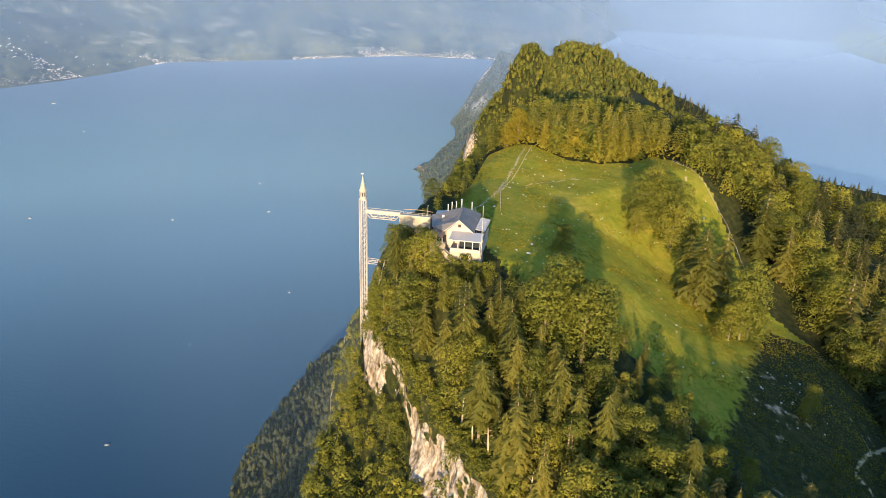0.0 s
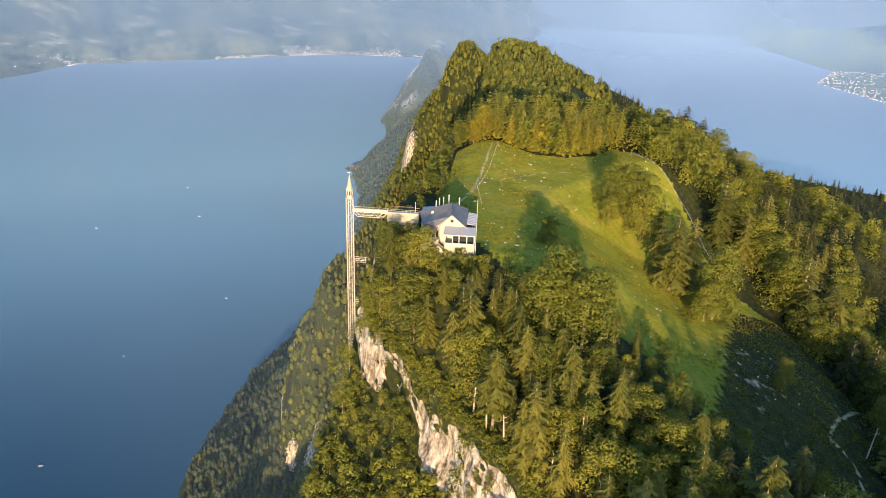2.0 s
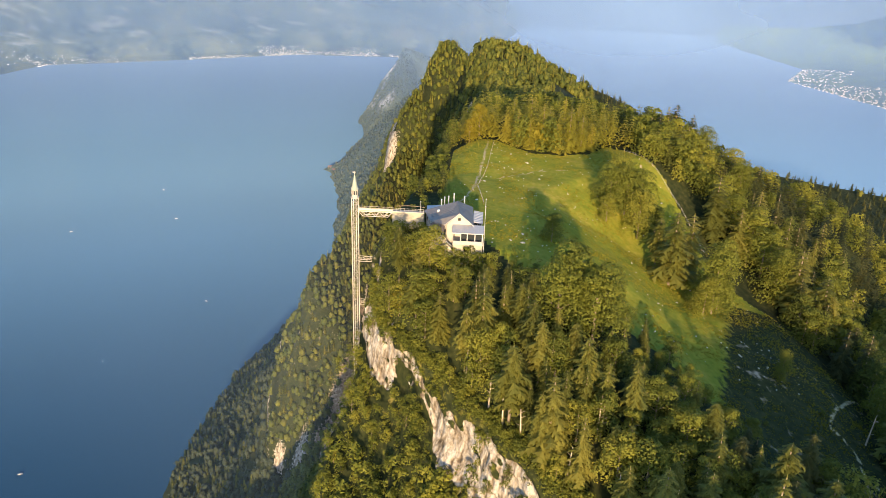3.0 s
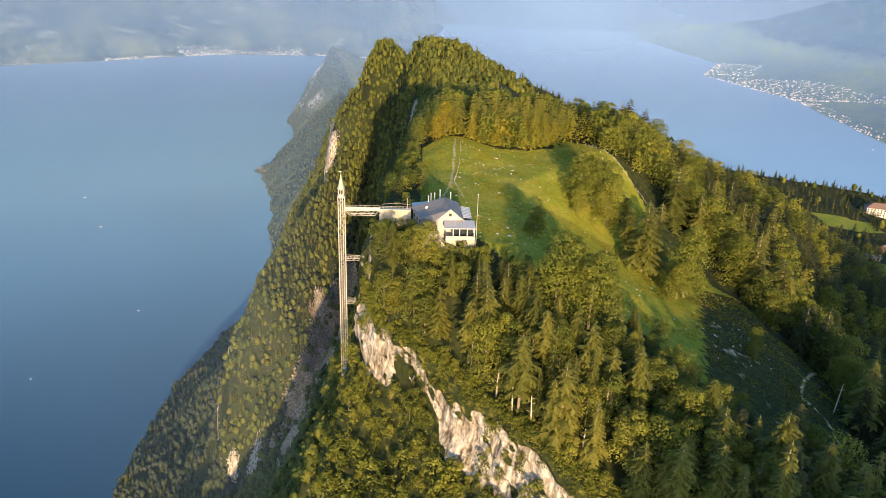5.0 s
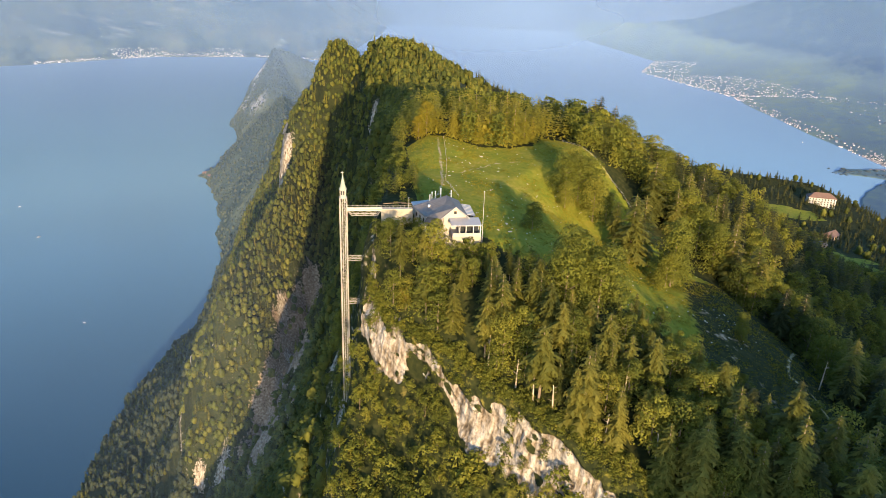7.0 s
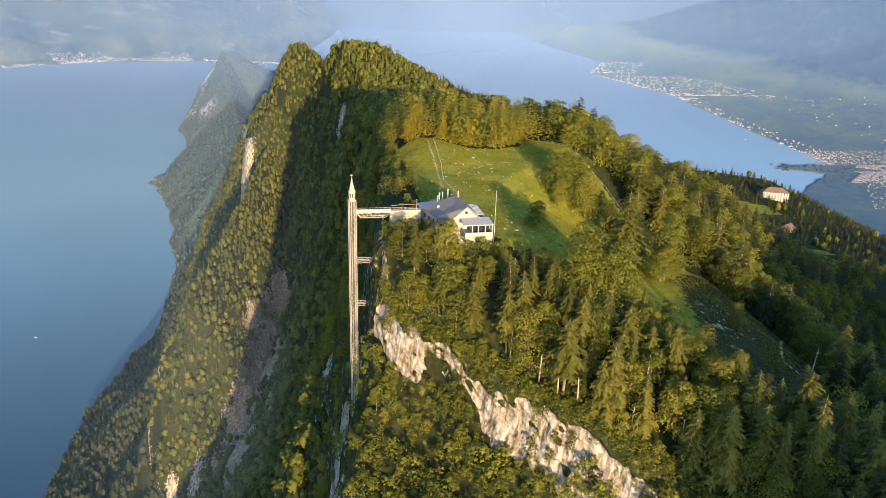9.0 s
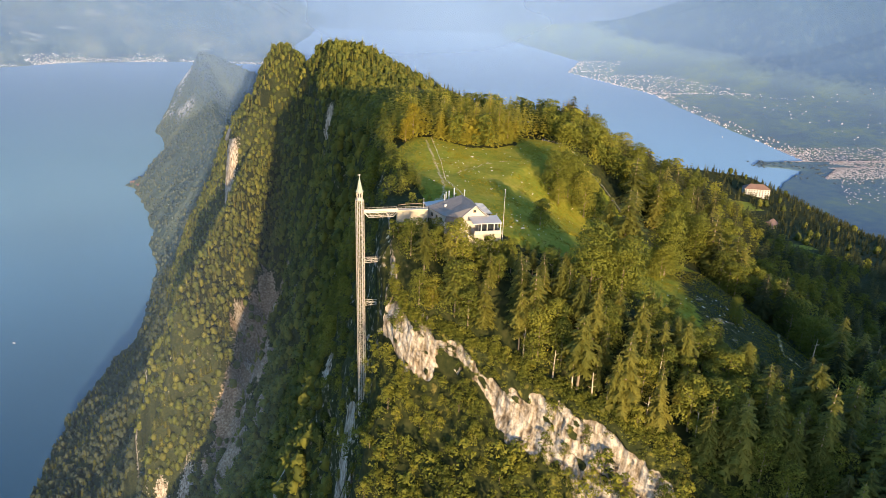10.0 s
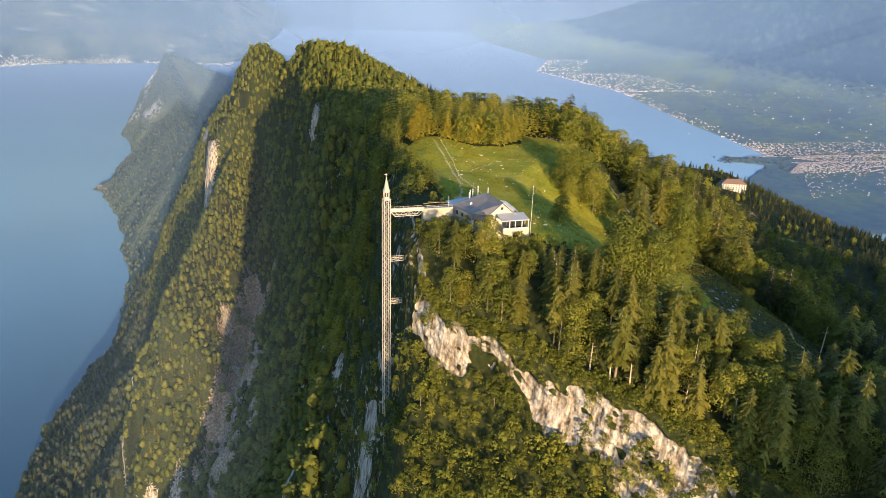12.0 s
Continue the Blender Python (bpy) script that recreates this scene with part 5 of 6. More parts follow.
def build_house():
    h = thing("mountain_restaurant", (0, 0, 0), "white plastered mountain restaurant with grey roofs and a front terrace", "house")
    # outer walls
    bm = bmesh.new()
    foot = [(-41.3, 217.9), (-33.0, 217.9), (-33.4, 237.4), (-50.2, 236.2), (-47.0, 223.6)]
    prism(bm, foot, 409, [421.0, 421.1, 420.9, 419.4, 419.9])
    walls = part("wall", bm, MAT_PLASTER, h)
    # front gable
    bm = bmesh.new()
    prism(bm, [(-41.4, 217.6), (-33.0, 217.6), (-33.0, 217.9), (-41.4, 217.9)], 416, [421.2] * 4)
    v = [bm.verts.new(p) for p in ((-41.4, 217.6, 421.22), (-33.0, 217.6, 421.22), (-37.3, 217.6, 425.0), (-41.4, 217.95, 421.22), (-33.0, 217.95, 421.22), (-37.3, 217.95, 425.0))]
    for f in ((0, 1, 2), (5, 4, 3), (1, 4, 5, 2), (3, 0, 2, 5)):
        bm.faces.new([v[i] for i in f])
    part("gable", bm, MAT_PLASTER, h, "white boarded front gable")
    win = new("window")
    win.parent = h
    bm = bmesh.new()
    box(bm, (-37.9, 217.50, 422.5), (-36.7, 217.62, 423.7))
    part("window_frame", bm, MAT_WOOD, win)
    bm = bmesh.new()
    box(bm, (-37.75, 217.46, 422.65), (-36.85, 217.52, 423.55))
    part("pane", bm, MAT_GLASS, win)
    # main roof
    bm = bmesh.new()
    slab(bm, [(-37.3, 216.4, 425.6), (-42.2, 216.7, 421.2), (-47.8, 222.9, 420.2), (-51.0, 236.6, 419.7), (-43.5, 238.2, 421.6), (-38.6, 232.0, 425.2)], 0.25)
    part("roof", bm, MAT_SLATE, h, "dark grey slate roof slope")
    bm = bmesh.new()
    slab(bm, [(-38.6, 232.0, 425.2), (-33.0, 238.2, 421.2), (-32.3, 216.7, 421.3), (-37.3, 216.4, 425.6)], 0.25)
    part("roof", bm, MAT_SLATE, h, "dark grey slate roof slope")
    bm = bmesh.new()
    slab(bm, [(-43.5, 238.2, 421.6), (-33.0, 238.2, 421.2), (-38.6, 232.0, 425.2)], 0.25)
    part("roof", bm, MAT_SLATE, h, "dark grey slate roof slope")
    bm = bmesh.new()
    rod(bm, (-37.3, 216.3, 425.62), (-38.6, 232.1, 425.22), 0.10, 0.10, 6)
    part("ridge_cap", bm, MAT_SLATE, h)
    bm = bmesh.new()
    rod(bm, (-42.4, 216.6, 421.05), (-37.3, 216.2, 425.5), 0.13, 0.13, 4)
    rod(bm, (-32.2, 216.6, 421.15), (-37.3, 216.2, 425.5), 0.13, 0.13, 4)
    part("bargeboard", bm, MAT_WHITE, h)
    # standing seams of the slate slope
    for k in range(1, 9):
        u = k / 9
        a = Vector((-37.3, 216.4, 425.62)).lerp(Vector((-38.6, 232.0, 425.22)), u)
        b = Vector((-45.2, 220.0, 420.66)).lerp(Vector((-50.6, 236.4, 419.80)), u)
        bm = bmesh.new()
        rod(bm, a, b, 0.025, 0.025, 4)
        part("roof_seam", bm, MAT_SLATE, h)
    # brown porch roof and its posts
    porch = new("porch")
    porch.parent = h
    bm = bmesh.new()
    slab(bm, [(-46.9, 221.9, 420.1), (-42.1, 217.4, 420.9), (-42.4, 214.9, 419.3), (-48.1, 219.6, 419.0)], 0.2)
    part("porch_roof", bm, MAT_BROWN_ROOF, porch, "brown shingled porch roof")
    for x, y in ((-47.7, 219.9), (-45.2, 217.7), (-42.7, 215.6)):
        bm = bmesh.new()
        box(bm, (x - 0.14, y - 0.14, 414), (x + 0.14, y + 0.14, 419.05))
        part("post", bm, MAT_WHITE, porch)
    bm = bmesh.new()
    prism(bm, [(-46.6, 221.3), (-42.3, 217.3), (-41.9, 217.9), (-46.2, 222.0)], 416.2, [419.2] * 4)
    part("glazing", bm, MAT_GLASS, porch)
    # terrace in front of the gable: base, parapet, posts, canopy
    terrace = new("terrace")
    terrace.parent = h
    x0, x1, y0, y1 = -39.0, -29.0, 210.6, 217.55
    bm = bmesh.new()
    a, b = -35.3, -32.9
    for lo, hi in (((x0, y0, 408), (a, y1, 416.5)), ((b, y0, 408), (x1, y1, 416.5)), ((a, y0, 415.6), (b, y1, 416.5)), ((a, y0 + 1.2, 408), (b, y1, 415.6))):
        box(bm, lo, hi)
    part("base_wall", bm, MAT_STONE_WALL, terrace, "pale rendered base with an arched opening")
    bm = bmesh.new()
    ring = [(a, 413.8)] + [(a + (b - a) * (0.5 - 0.5 * math.cos(math.pi * k / 8)), 414.6 + 1.0 * math.sin(math.pi * k / 8)) for k in range(9)] + [(b, 413.8)]
    bm.faces.new([bm.verts.new((x, y0 + 1.1, z)) for x, z in ring])
    bmesh.ops.solidify(bm, geom=bm.faces[:], thickness=0.08)
    part("arch_door", bm, MAT_DARK, terrace)
    bm = bmesh.new()
    box(bm, (x0 - 0.15, y0 - 0.15, 416.5), (x1 + 0.15, y1, 416.75))
    part("deck", bm, MAT_PLASTER, terrace)
    for lo, hi in (((x0, y0, 416.75), (x1, y0 + 0.22, 417.75)), ((x1 - 0.22, y0 + 0.22, 416.75), (x1, y1, 417.75)), ((x0, y0 + 0.22, 416.75), (x0 + 0.22, y1, 417.75))):
        bm = bmesh.new()
        box(bm, lo, hi)
        part("parapet", bm, MAT_PLASTER, terrace)
    for x, y in ((x0 + 2.4, y0), (x0 + 4.6, y0), (x0 + 7.2, y0), (x1 - 0.32, y0), (x1 - 0.32, y0 + 3.4), (x0 + 2.4, y0 + 3.4)):
        bm = bmesh.new()
        box(bm, (x, y + 0.4, 416.76), (x + 0.28, y + 0.68, 420.3))
        part("post", bm, MAT_WHITE, terrace)
    bm = bmesh.new()
    box(bm, (x0 + 2.6, y0 + 3.0, 416.76), (x1 - 0.6, y0 + 3.2, 420.3))
    part("glazing", bm, MAT_GLASS, terrace)
    bm = bmesh.new()
    slab(bm, [(x0 - 0.6, y0 + 0.3, 420.5), (x1 + 0.2, y0 + 0.3, 420.5), (x1 + 0.2, y1 - 0.1, 421.25), (x0 - 0.6, y1 - 0.1, 421.25)], 0.28)
    canopy = part("canopy", bm, MAT_PALE_ROOF, terrace, "pale grey flat canopy")
    for k in range(9):
        bm = bmesh.new()
        x = x0 - 0.4 + k * 1.26
        rod(bm, (x, y0 + 0.28, 420.55), (x, y1 - 0.2, 421.29), 0.05, 0.05, 4)
        part("rib", bm, MAT_WHITE, canopy)
    # glazed side wing
    wing = new("side_wing")
    wing.parent = h
    bm = bmesh.new()
    box(bm, (-32.9, 222.2, 411), (-29.6, 234.0, 417.6))
    part("wing_wall", bm, MAT_PLASTER, wing)
    bm = bmesh.new()
    box(bm, (-32.9, 222.4, 417.6), (-29.8, 233.8, 420.1))
    part("glazing", bm, MAT_GLASS, wing)
    bm = bmesh.new()
    slab(bm, [(-32.6, 221.7, 421.05), (-29.2, 221.7, 420.5), (-29.2, 234.4, 420.5), (-32.6, 234.4, 421.05)], 0.22)
    wr = part("wing_roof", bm, MAT_PALE_ROOF, wing, "pale ribbed roof")
    for k in range(8):
        bm = bmesh.new()
        y = 222.0 + k * 1.75
        rod(bm, (-32.5, y, 421.09), (-29.2, y, 420.55), 0.07, 0.07, 4)
        part("rib", bm, MAT_WHITE, wr)
    for k in range(6):
        bm = bmesh.new()
        x = -32.9 + k * 0.6
        box(bm, (x, 222.25, 417.6), (x + 0.14, 222.4, 420.2))
        part("mullion", bm, MAT_WHITE, wing)
    # rear kitchen wing with a bluish roof
    bm = bmesh.new()
    prism(bm, [(-49.5, 238.4), (-40, 239.0), (-41.5, 246), (-50.0, 245)], 410, [418.4] * 4)
    part("rear_wall", bm, MAT_PLASTER, h)
    bm = bmesh.new()
    slab(bm, [(-50.2, 238.3, 418.6), (-39.4, 238.8, 419.3), (-41.0, 246.6, 419.3), (-50.8, 245.6, 418.6)], 0.22)
    part("rear_roof", bm, MAT_PALE_ROOF, h, "pale bluish flat roof at the back")
    # chimneys and vents
    for x, y, z0, z1, r in ((-44.6, 234.5, 420.5, 424.6, 0.2), (-43.6, 236.5, 420.5, 425.0, 0.18), (-42.2, 237.5, 420.5, 425.0, 0.2), (-40.2, 237.2, 420.5, 426.2, 0.24), (-36.3, 236.4, 420.5, 425.6, 0.22)):
        bm = bmesh.new()
        rod(bm, (x, y, z0), (x, y, z1), r, r, 8)
        rod(bm, (x, y, z1), (x, y, z1 + 0.35), r * 1.5, r * 0.5, 8)
        part("chimney", bm, MAT_STEEL, h, "slim steel flue")
    for x, y, z in ((-45.3, 230, 421.7), (-42.0, 234, 422.6)):
        bm = bmesh.new()
        box(bm, (x - 0.4, y - 0.4, z - 0.8), (x + 0.4, y + 0.4, z + 0.5))
        part("roof_vent", bm, MAT_STEEL, h)
    # side windows
    for k in range(3):
        u = (k + 0.7) / 3.4
        p = Vector((-47.0, 223.6, 417.6)).lerp(Vector((-50.2, 236.2, 417.4)), u)
        w = new("window")
        w.parent = h
        w.matrix_basis = Matrix.Translation(p) @ Matrix.Rotation(math.atan2(13.6, -3.6), 4, "Z")
        bm = bmesh.new()
        box(bm, (-0.7, 0.0, -0.8), (0.7, 0.08, 0.8))
        part("window_frame", bm, MAT_WOOD, w)
        bm = bmesh.new()
        box(bm, (-0.58, 0.06, -0.68), (0.58, 0.12, 0.68))
        part("pane", bm, MAT_GLASS, w)
    return h


build_house()


def build_garden_terrace():
    g = thing("garden_terrace", (0, 0, 0), "pale stone terrace with planted steps beside the restaurant", "terrace")
    for x0, x1, y, z0, z1 in ((-46.8, -41.5, 213.5, 408, 415.2), (-46.6, -41.5, 215.2, 408, 417.2)):
        bm = bmesh.new()
        box(bm, (x0, y, z0), (x1, y + 1.7, z1))
        part("terrace_wall", bm, MAT_STONE_WALL, g)
    for k in range(10):
        bm = bmesh.new()
        x = -41.4 + k * 0.26
        box(bm, (x, 211.2, 408), (x + 0.26, 213.2, 416.4 - k * 0.24))
        part("step", bm, MAT_STONE_WALL, g)
    bm = bmesh.new()
    rod(bm, (-41.4, 211.1, 417.4), (-38.9, 211.1, 415.2), 0.07, 0.07, 5)
    part("handrail", bm, MAT_WHITE, g)
    return g


build_garden_terrace()

# ---- grass, heath and boulders of the pasture, and its fences ----
MAT_GRASS = leaves("pasture_grass", (0.150, 0.150, 0.014), (0.215, 0.195, 0.018), (0.290, 0.240, 0.030))


def build_grass(count):
    """Tussocks: three bent blades each, denser and longer where the sward is rough."""
    x, y = RNG.uniform(-48, 120, count), RNG.uniform(150, 380, count)
    rough = fbm(x / 9, y / 9, 3)
    keep = inside(x, y, MEADOW) & ~inside(x, y, HOUSE_YARD) & (RNG.random(count) < 0.55 + rough)
    x, y, rough = x[keep], y[keep], rough[keep]
    z = ground(x, y)
    h = (0.14 + 0.32 * np.clip(rough + 0.2, 0, 1)) * RNG.uniform(0.6, 1.3, len(x))
    V = []
    for k in range(3):
        a = RNG.uniform(0, 6.283, len(x))
        c, s = np.cos(a), np.sin(a)
        w = RNG.uniform(0.22, 0.5, len(x))
        lean = RNG.uniform(-0.2, 0.2, (2, len(x)))
        V.append(np.stack([np.stack([x - c * w, y - s * w, z - 0.05], -1), np.stack([x + c * w, y + s * w, z - 0.05], -1), np.stack([x + lean[0], y + lean[1], z + h], -1)], 1))
    V = np.stack(V, 1).reshape(-1, 3)
    me = mesh_from("grass", V, np.arange(len(V)).reshape(-1, 3), MAT_GRASS, False, {"tone": np.repeat(RNG.random(len(x)), 9)})
    return tagged(new("grass", me), "rough yellow-green pasture grass in tussocks", "grass", kind="stuff")


build_grass(60000)
for k in range(34):
    x, y = RNG.uniform(56, 112), RNG.uniform(158, 256)
    if inside(np.array(x), np.array(y), MEADOW):
        plant("shrub", int(RNG.integers(0, 4)), float(x), float(y), RNG.uniform(0.8, 2.6), 1.2, "low dark bush on the stony foot of the pasture", "bushes on the heath")

def boulder_mesh(rng):
    bm = bmesh.new()
    bmesh.ops.create_icosphere(bm, subdivisions=1, radius=1)
    for v in bm.verts:
        v.co *= rng.uniform(0.65, 1.15)
        v.co.z *= 0.65
    return shared("boulder", bm, MAT_LIMESTONE)


STONES = [boulder_mesh(RNG) for _ in range(4)]
made = 0
while made < 280:
    x, y = RNG.uniform(-40, 95), RNG.uniform(205, 362)
    near = min(math.hypot(x + 18, y - 232) / 45, math.hypot(x + 5, y - 300) / 60, math.hypot(x - 74, y - 222) / 60)
    if not inside(np.array(x), np.array(y), MEADOW) or RNG.random() > math.exp(-near * 1.6) or inside(np.array(x), np.array(y), HOUSE_YARD):
        continue
    s = RNG.uniform(0.14, 0.4) * (1.7 if RNG.random() < 0.12 else 1)
    o = new("boulder", STONES[made % 4])
    o.matrix_basis = Matrix.Translation((x, y, float(ground(x, y)) + 0.1 * s)) @ Matrix.Rotation(RNG.uniform(0, 6.3), 4, "Z") @ Matrix.Diagonal((s * RNG.uniform(0.8, 1.9), s, s, 1))
    tagged(o, "pale limestone boulder lying in the pasture grass", "boulder", "boulders in the pasture")
    made += 1


def build_fence(line, step, label):
    f = thing("pasture_fence", (0, 0, 0), label, "fence", "pasture fences")
    bm = bmesh.new()
    rod(bm, (0, 0, -0.3), (0, 0, 1.25), 0.10, 0.08, 5)
    post = shared("post", bm, MAT_WOOD)
    pts = []
    for a, b in zip(line[:-1], line[1:]):
        n = max(1, round(math.hypot(b[0] - a[0], b[1] - a[1]) / step))
        pts += [(a[0] + (b[0] - a[0]) * k / n, a[1] + (b[1] - a[1]) * k / n) for k in range(n)]
    pts = [Vector((x, y, float(ground(x, y)))) for x, y in pts + [line[-1]]]
    for p in pts:
        put("post", post, f, p)
    bm = bmesh.new()
    for a, b in zip(pts[:-1], pts[1:]):
        for dz in (0.5, 1.05):
            rod(bm, a + Vector((0, 0, dz)), b + Vector((0, 0, dz)), 0.03, 0.03, 4)
    part("wire", bm, MAT_STEEL, f)
    return f


build_fence([(-29, 264), (-32, 285), (-28, 312), (-25, 350)], 4.0, "timber post and wire fence along the gravel lane")
build_fence([(46, 368), (58, 352), (70, 330), (78, 306)], 4.0, "timber post and wire fence along the pasture's shoulder")


# ---- hotel and barn on the east slope ----
def build_hotel():
    x, y = 548.0, 812.0
    z = float(ground(x, y))
    h = thing("hotel", (x, y, z - 3), "white four-storey hotel with a red-brown hipped roof above the lake", "building")
    h.rotation_euler.z = radians(-22)
    w, d, t = 17, 7, 13.5
    bm = bmesh.new()
    box(bm, (-w, -d, 0), (w, d, t))
    wall = part("wall", bm, MAT_WHITE, h)
    bm = bmesh.new()
    hull(bm, [(-w - 1, -d - 1, t), (w + 1, -d - 1, t), (w + 1, d + 1, t), (-w - 1, d + 1, t), (-w + 8, 0, t + 6), (w - 8, 0, t + 6)],
         [(0, 1, 5, 4), (1, 2, 5), (2, 3, 4, 5), (3, 0, 4), (3, 2, 1, 0)])
    part("roof", bm, MAT_RED_ROOF, h, "red-brown hipped tile roof")
    bm = bmesh.new()
    box(bm, (-0.7, -0.12, -1.0), (0.7, 0.05, 1.0))
    pane = shared("window", bm, MAT_GLASS)
    for r in range(4):
        for k in range(9):
            put("window", pane, h, (-w + 2.2 + k * 3.7, -d - 0.02, 2.4 + r * 3.1))
    for k in range(3):
        bm = bmesh.new()
        box(bm, (-9, -d - 1.4, 3.9 + k * 3.1), (9, -d - 0.1, 4.15 + k * 3.1))
        part("balcony", bm, MAT_WHITE, h)
    bm = bmesh.new()
    box(bm, (-w - 16, -d + 2, 0), (-w, d - 2, 6))
    part("annex", bm, MAT_WHITE, h, "low white annex")
    bm = bmesh.new()
    box(bm, (-w - 16.4, -d + 1.6, 6), (-w, d - 1.6, 6.6))
    part("annex_roof", bm, MAT_PALE_ROOF, h)
    return h


build_hotel()


def build_barn(x, y, turn, w, d, t, label, mat_wall, mat_roof, lift=None):
    z = float(ground(x, y)) if lift is None else lift
    h = thing("barn" if lift is None else "shore_house", (x, y, z - 1), label, "building")
    h.rotation_euler.z = radians(turn)
    bm = bmesh.new()
    prism(bm, [(-w, -d), (w, -d), (w, d), (-w, d)], 0, [t] * 4)
    part("wall", bm, mat_wall, h)
    bm = bmesh.new()
    hull(bm, [(-w - 0.8, -d - 0.8, t - 0.3), (w + 0.8, -d - 0.8, t - 0.3), (w + 0.8, d + 0.8, t - 0.3), (-w - 0.8, d + 0.8, t - 0.3), (-w - 0.8, 0, t + d * 0.7), (w + 0.8, 0, t + d * 0.7)],
         [(0, 1, 5, 4), (2, 3, 4, 5), (1, 2, 5), (3, 0, 4), (3, 2, 1, 0)])
    part("roof", bm, mat_roof, h)
    for k in range(3):
        bm = bmesh.new()
        box(bm, (-w * 0.7 + k * w * 0.6, -d - 0.1, t * 0.45), (-w * 0.7 + k * w * 0.6 + w * 0.25, -d + 0.1, t * 0.8))
        part("window", bm, MAT_GLASS, h)
    return h


build_barn(462, 668, 30, 9, 6, 6, "timber barn with a red-brown roof on the field's edge", MAT_WOOD, MAT_RED_ROOF)
build_barn(408, 612, -15, 6, 4, 4, "small timber barn with a grey roof on the slope", MAT_WOOD, MAT_SLATE)
for x, y, turn, w, d, t in ((-648, 2772, 20, 16, 9, 10), (-628, 2735, -10, 10, 7, 8), (-640, 2810, 40, 9, 6, 7)):
    build_barn(x, y, turn, w, d, t, "lakeside house with a pale wall at the water's edge", MAT_PLASTER, MAT_RED_ROOF, LAKE + 4)


# ---- boats ----
def build_boat(x, y, turn, size):
    p = squeeze(np.array([[x, y, LAKE]]))[0]
    b = thing("motor_boat", p, "small white motor boat under way on the lake", "boat", "boats on the lake")
    b.rotation_euler.z = radians(turn)
    b.scale = (size * 0.6,) * 3
    bm = bmesh.new()
    ring = [(-1, -0.28), (0.35, -0.30), (0.8, -0.16), (1.05, 0), (0.8, 0.16), (0.35, 0.30), (-1, 0.28)]
    prism(bm, [(u * 0.92, v * 0.8) for u, v in ring], -0.05, [0.05] * 7)
    lo = [bm.verts.new((u, v, 0.05)) for u, v in ring]
    hi = [bm.verts.new((u * 1.04, v * 1.08, 0.24)) for u, v in ring]
    for k in range(7):
        bm.faces.new([lo[k], lo[(k + 1) % 7], hi[(k + 1) % 7], hi[k]])
    bm.faces.new(hi)
    part("hull", bm, MAT_WHITE, b)
    bm = bmesh.new()
    prism(bm, [(-0.45, -0.2), (0.35, -0.2), (0.35, 0.2), (-0.45, 0.2)], 0.24, [0.5, 0.42, 0.42, 0.5])
    part("cabin", bm, MAT_WHITE, b)
    bm = bmesh.new()
    box(bm, (-0.4, -0.205, 0.32), (0.3, 0.205, 0.40))
    part("window", bm, MAT_GLASS, b)
    return b


for x, y, turn, size in ((-732, 848, 20, 6), (-684, 1495, 160, 6), (-782, 1194, 110, 4.5), (-1692, 1799, 10, 8), (-3032, 3568, 30, 14), (-1184, 2379, 15, 7), (-1262, 1911, 5, 7),
                         (-1007, 2076, 25, 8), (2331, 3438, 60, 13), (-2377, 2960, 0, 9)):
    build_boat(x, y, turn, size)


# ---- towns ----
def house_tones(name, stops, rough=0.85):
    m, n, l, b = material(name, rough)
    isl = n.new("ShaderNodeNewGeometry").outputs["Random Per Island"]
    l.new(ramp_node(n, l, isl, stops), b.inputs["Base Color"])
    return m


MAT_TOWN_WALL = house_tones("town_walls", [(0.0, (0.55, 0.55, 0.57)), (0.5, (0.38, 0.39, 0.43)), (1.0, (0.74, 0.72, 0.72))])
MAT_TOWN_ROOF = house_tones("town_roofs", [(0.0, (0.20, 0.17, 0.18)), (0.5, (0.14, 0.15, 0.19)), (1.0, (0.27, 0.22, 0.22))])


def shore_point(shore, flip, t, D):
    k = np.arange(len(shore))
    s = np.array(shore, float)
    sx, sy = np.interp(t, k, s[:, 0]), np.interp(t, k, s[:, 1])
    away = np.stack([np.ones_like(sx), -0.12 * np.ones_like(sx)], -1) if flip else np.stack([sx - 300, sy - 3200], -1)
    away /= np.linalg.norm(away, axis=1, keepdims=True)
    return sx + away[:, 0] * D, sy + away[:, 1] * D


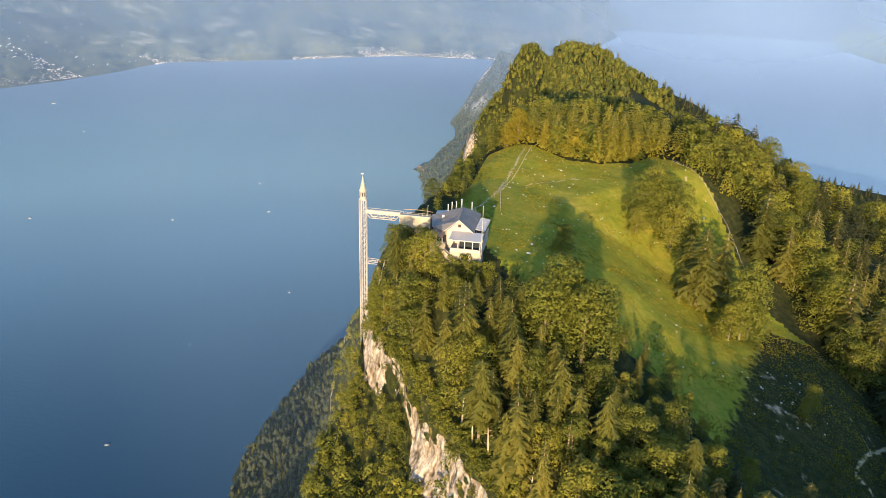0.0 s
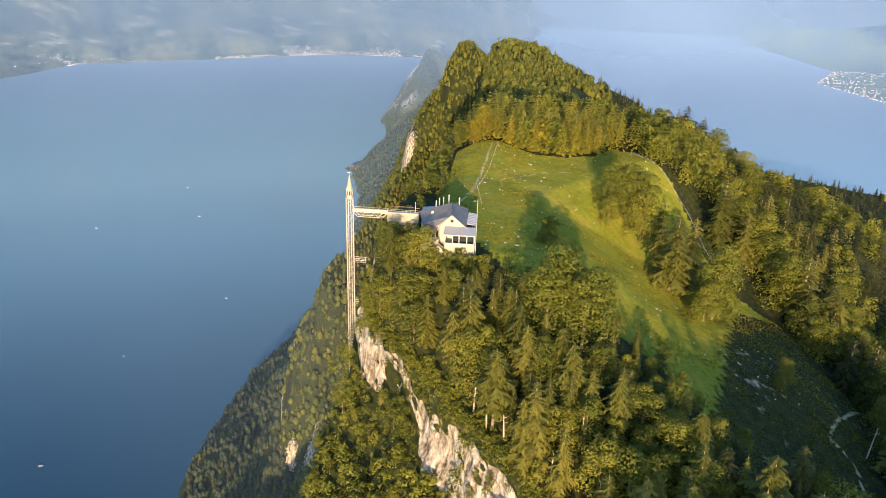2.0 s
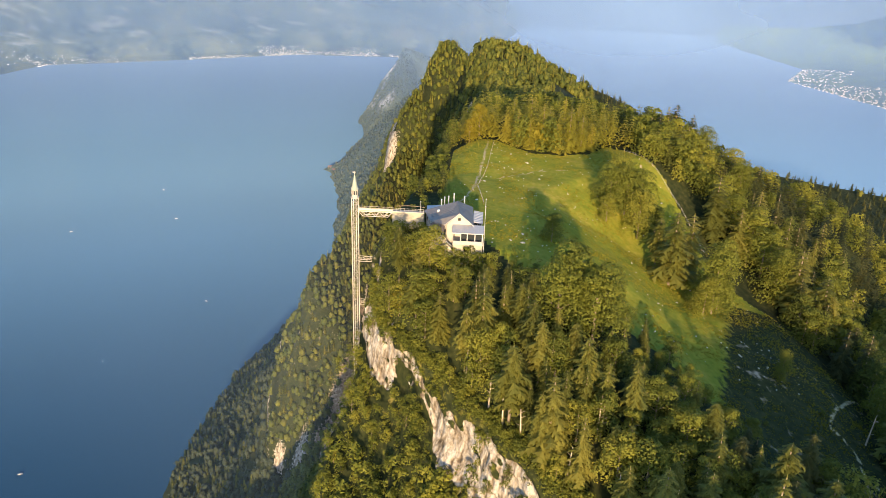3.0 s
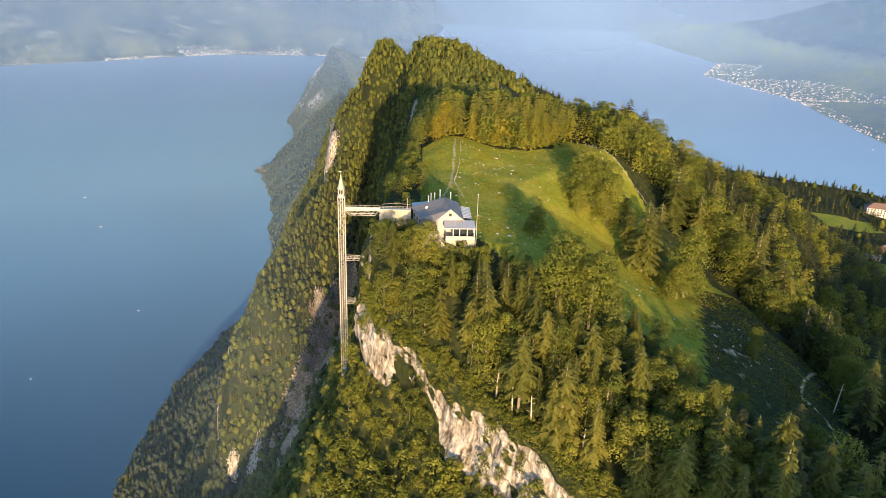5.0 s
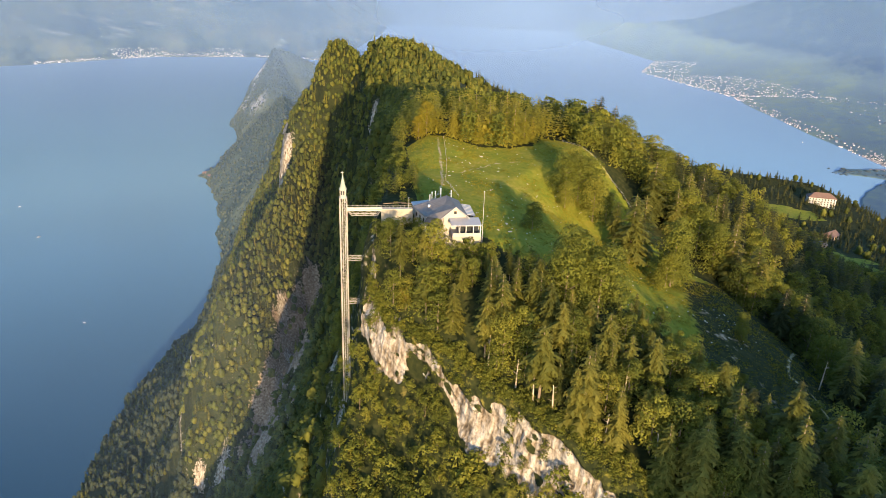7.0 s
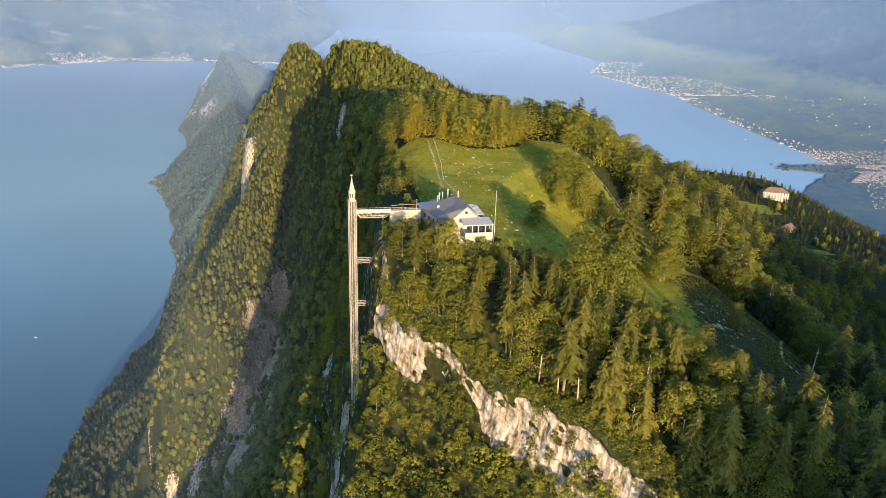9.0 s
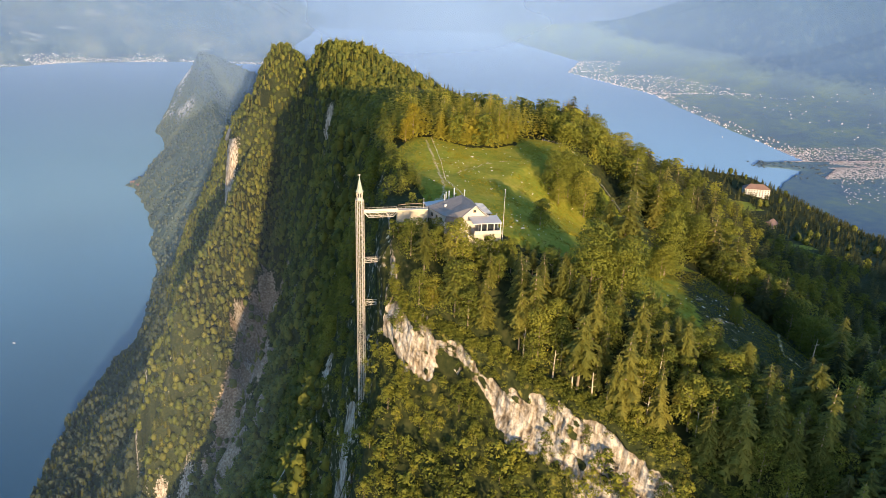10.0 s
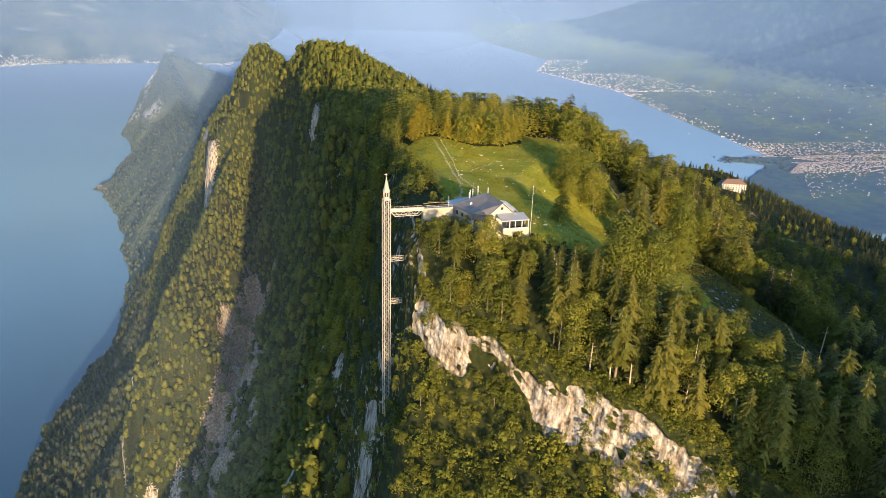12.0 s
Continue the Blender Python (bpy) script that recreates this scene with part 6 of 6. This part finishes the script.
def build_town(name, shore, flip, rise, quarters, label):
    """quarters: from and to along the shore, nearest and farthest inland, how many, mean size."""
    W, R, FW, FR, n = [], [], [], [], 0
    box_f = np.array([(0, 1, 5, 4), (1, 2, 6, 5), (2, 3, 7, 6), (3, 0, 4, 7)])
    roof_f = np.array([(0, 1, 5, 4), (2, 3, 4, 5), (1, 2, 5, 5), (3, 0, 4, 4)])
    for t0, t1, d0, d1, count, size0 in quarters:
        count = int(count * 1.7)
        t = RNG.uniform(t0, t1, count)
        D = d0 + (d1 - d0) * RNG.random(count) ** 1.7
        X, Y = shore_point(shore, flip, t, D)
        Z = LAKE + rise(D, X, Y)
        for x, y, z in zip(X, Y, Z):
            size = size0 * 0.4
            w, d = size * RNG.uniform(0.6, 1.5), size * RNG.uniform(0.5, 0.9)
            h = size * RNG.uniform(0.4, 0.7)
            a = RNG.uniform(0, 3.14)
            c, s = math.cos(a), math.sin(a)
            q = np.array([(-w, -d), (w, -d), (w, d), (-w, d)]) * 0.6
            xy = np.stack([x + q[:, 0] * c - q[:, 1] * s, y + q[:, 0] * s + q[:, 1] * c], -1)
            W.append(np.concatenate([np.c_[xy, np.full(4, z - 4)], np.c_[xy, np.full(4, z + h)]]))
            FW.append(box_f + 8 * n)
            e = (xy - [x, y]) * 1.12 + [x, y]
            rid = np.array([(e[3] + e[0]) / 2, (e[1] + e[2]) / 2])
            R.append(np.concatenate([np.c_[e, np.full(4, z + h)], np.c_[rid, np.full(2, z + h + d * 0.55)]]))
            FR.append(roof_f[:2] + 6 * n)
            n += 1
    for nm, V, F, mat in (("walls", W, FW, MAT_TOWN_WALL), ("roofs", R, FR, MAT_TOWN_ROOF)):
        me = mesh_from(name + "_" + nm, squeeze(np.concatenate(V)), np.concatenate(F), mat)
        tagged(new(name + "_" + nm, me), label + (", pale walls" if nm == "walls" else ", pitched roofs"), "town", kind="stuff")


E_SHORE, N_SHORE = EAST_SHORE, NORTH_SHORE
build_town("east_town", E_SHORE, True, rise_east, [(5.5, 6.3, 12, 1300, 1500, 9), (2.3, 3.2, 200, 1500, 1000, 9), (3.2, 5.5, 380, 1500, 800, 9), (6.0, 8.6, 12, 140, 110, 14), (8.8, 9.9, 10, 900, 300, 17),
                                                    (4.0, 9.0, 600, 2600, 130, 15), (10.0, 11.0, 30, 500, 80, 22), (1.2, 2.3, 300, 1200, 110, 9)], "houses of the lakeside town on the plain")
build_town("north_town", N_SHORE, False, rise_north, [(1.9, 3.1, 25, 900, 260, 14), (4.7, 5.6, 15, 300, 70, 14), (6.1, 6.6, 10, 90, 50, 16), (6.7, 7.9, 8, 330, 330, 17), (8.0, 9.2, 10, 120, 120, 17),
                                                      (2.0, 9.0, 200, 2500, 160, 13)], "houses of the villages across the lake")

# ---- woods in the distance ----
FAR_CROWNS = [filled(RNG, leafy_crown(RNG, 6, 4, 0.12, 0.44, 0.0, 0.5), 0.5, 0.0) for _ in range(4)]


X, Y = scatter(-900, 60, 1480, 4900, 16)
Z = headland_height(X, Y)
m = (Z > LAKE + 3) & (RNG.random(X.shape) < 0.75)
m &= ~((Y > 3600) & (fbm(X / 110, Y / 160 + 3, 4) > 0.16) & (X < -560))
X, Y, Z = X[m], Y[m], Z[m]
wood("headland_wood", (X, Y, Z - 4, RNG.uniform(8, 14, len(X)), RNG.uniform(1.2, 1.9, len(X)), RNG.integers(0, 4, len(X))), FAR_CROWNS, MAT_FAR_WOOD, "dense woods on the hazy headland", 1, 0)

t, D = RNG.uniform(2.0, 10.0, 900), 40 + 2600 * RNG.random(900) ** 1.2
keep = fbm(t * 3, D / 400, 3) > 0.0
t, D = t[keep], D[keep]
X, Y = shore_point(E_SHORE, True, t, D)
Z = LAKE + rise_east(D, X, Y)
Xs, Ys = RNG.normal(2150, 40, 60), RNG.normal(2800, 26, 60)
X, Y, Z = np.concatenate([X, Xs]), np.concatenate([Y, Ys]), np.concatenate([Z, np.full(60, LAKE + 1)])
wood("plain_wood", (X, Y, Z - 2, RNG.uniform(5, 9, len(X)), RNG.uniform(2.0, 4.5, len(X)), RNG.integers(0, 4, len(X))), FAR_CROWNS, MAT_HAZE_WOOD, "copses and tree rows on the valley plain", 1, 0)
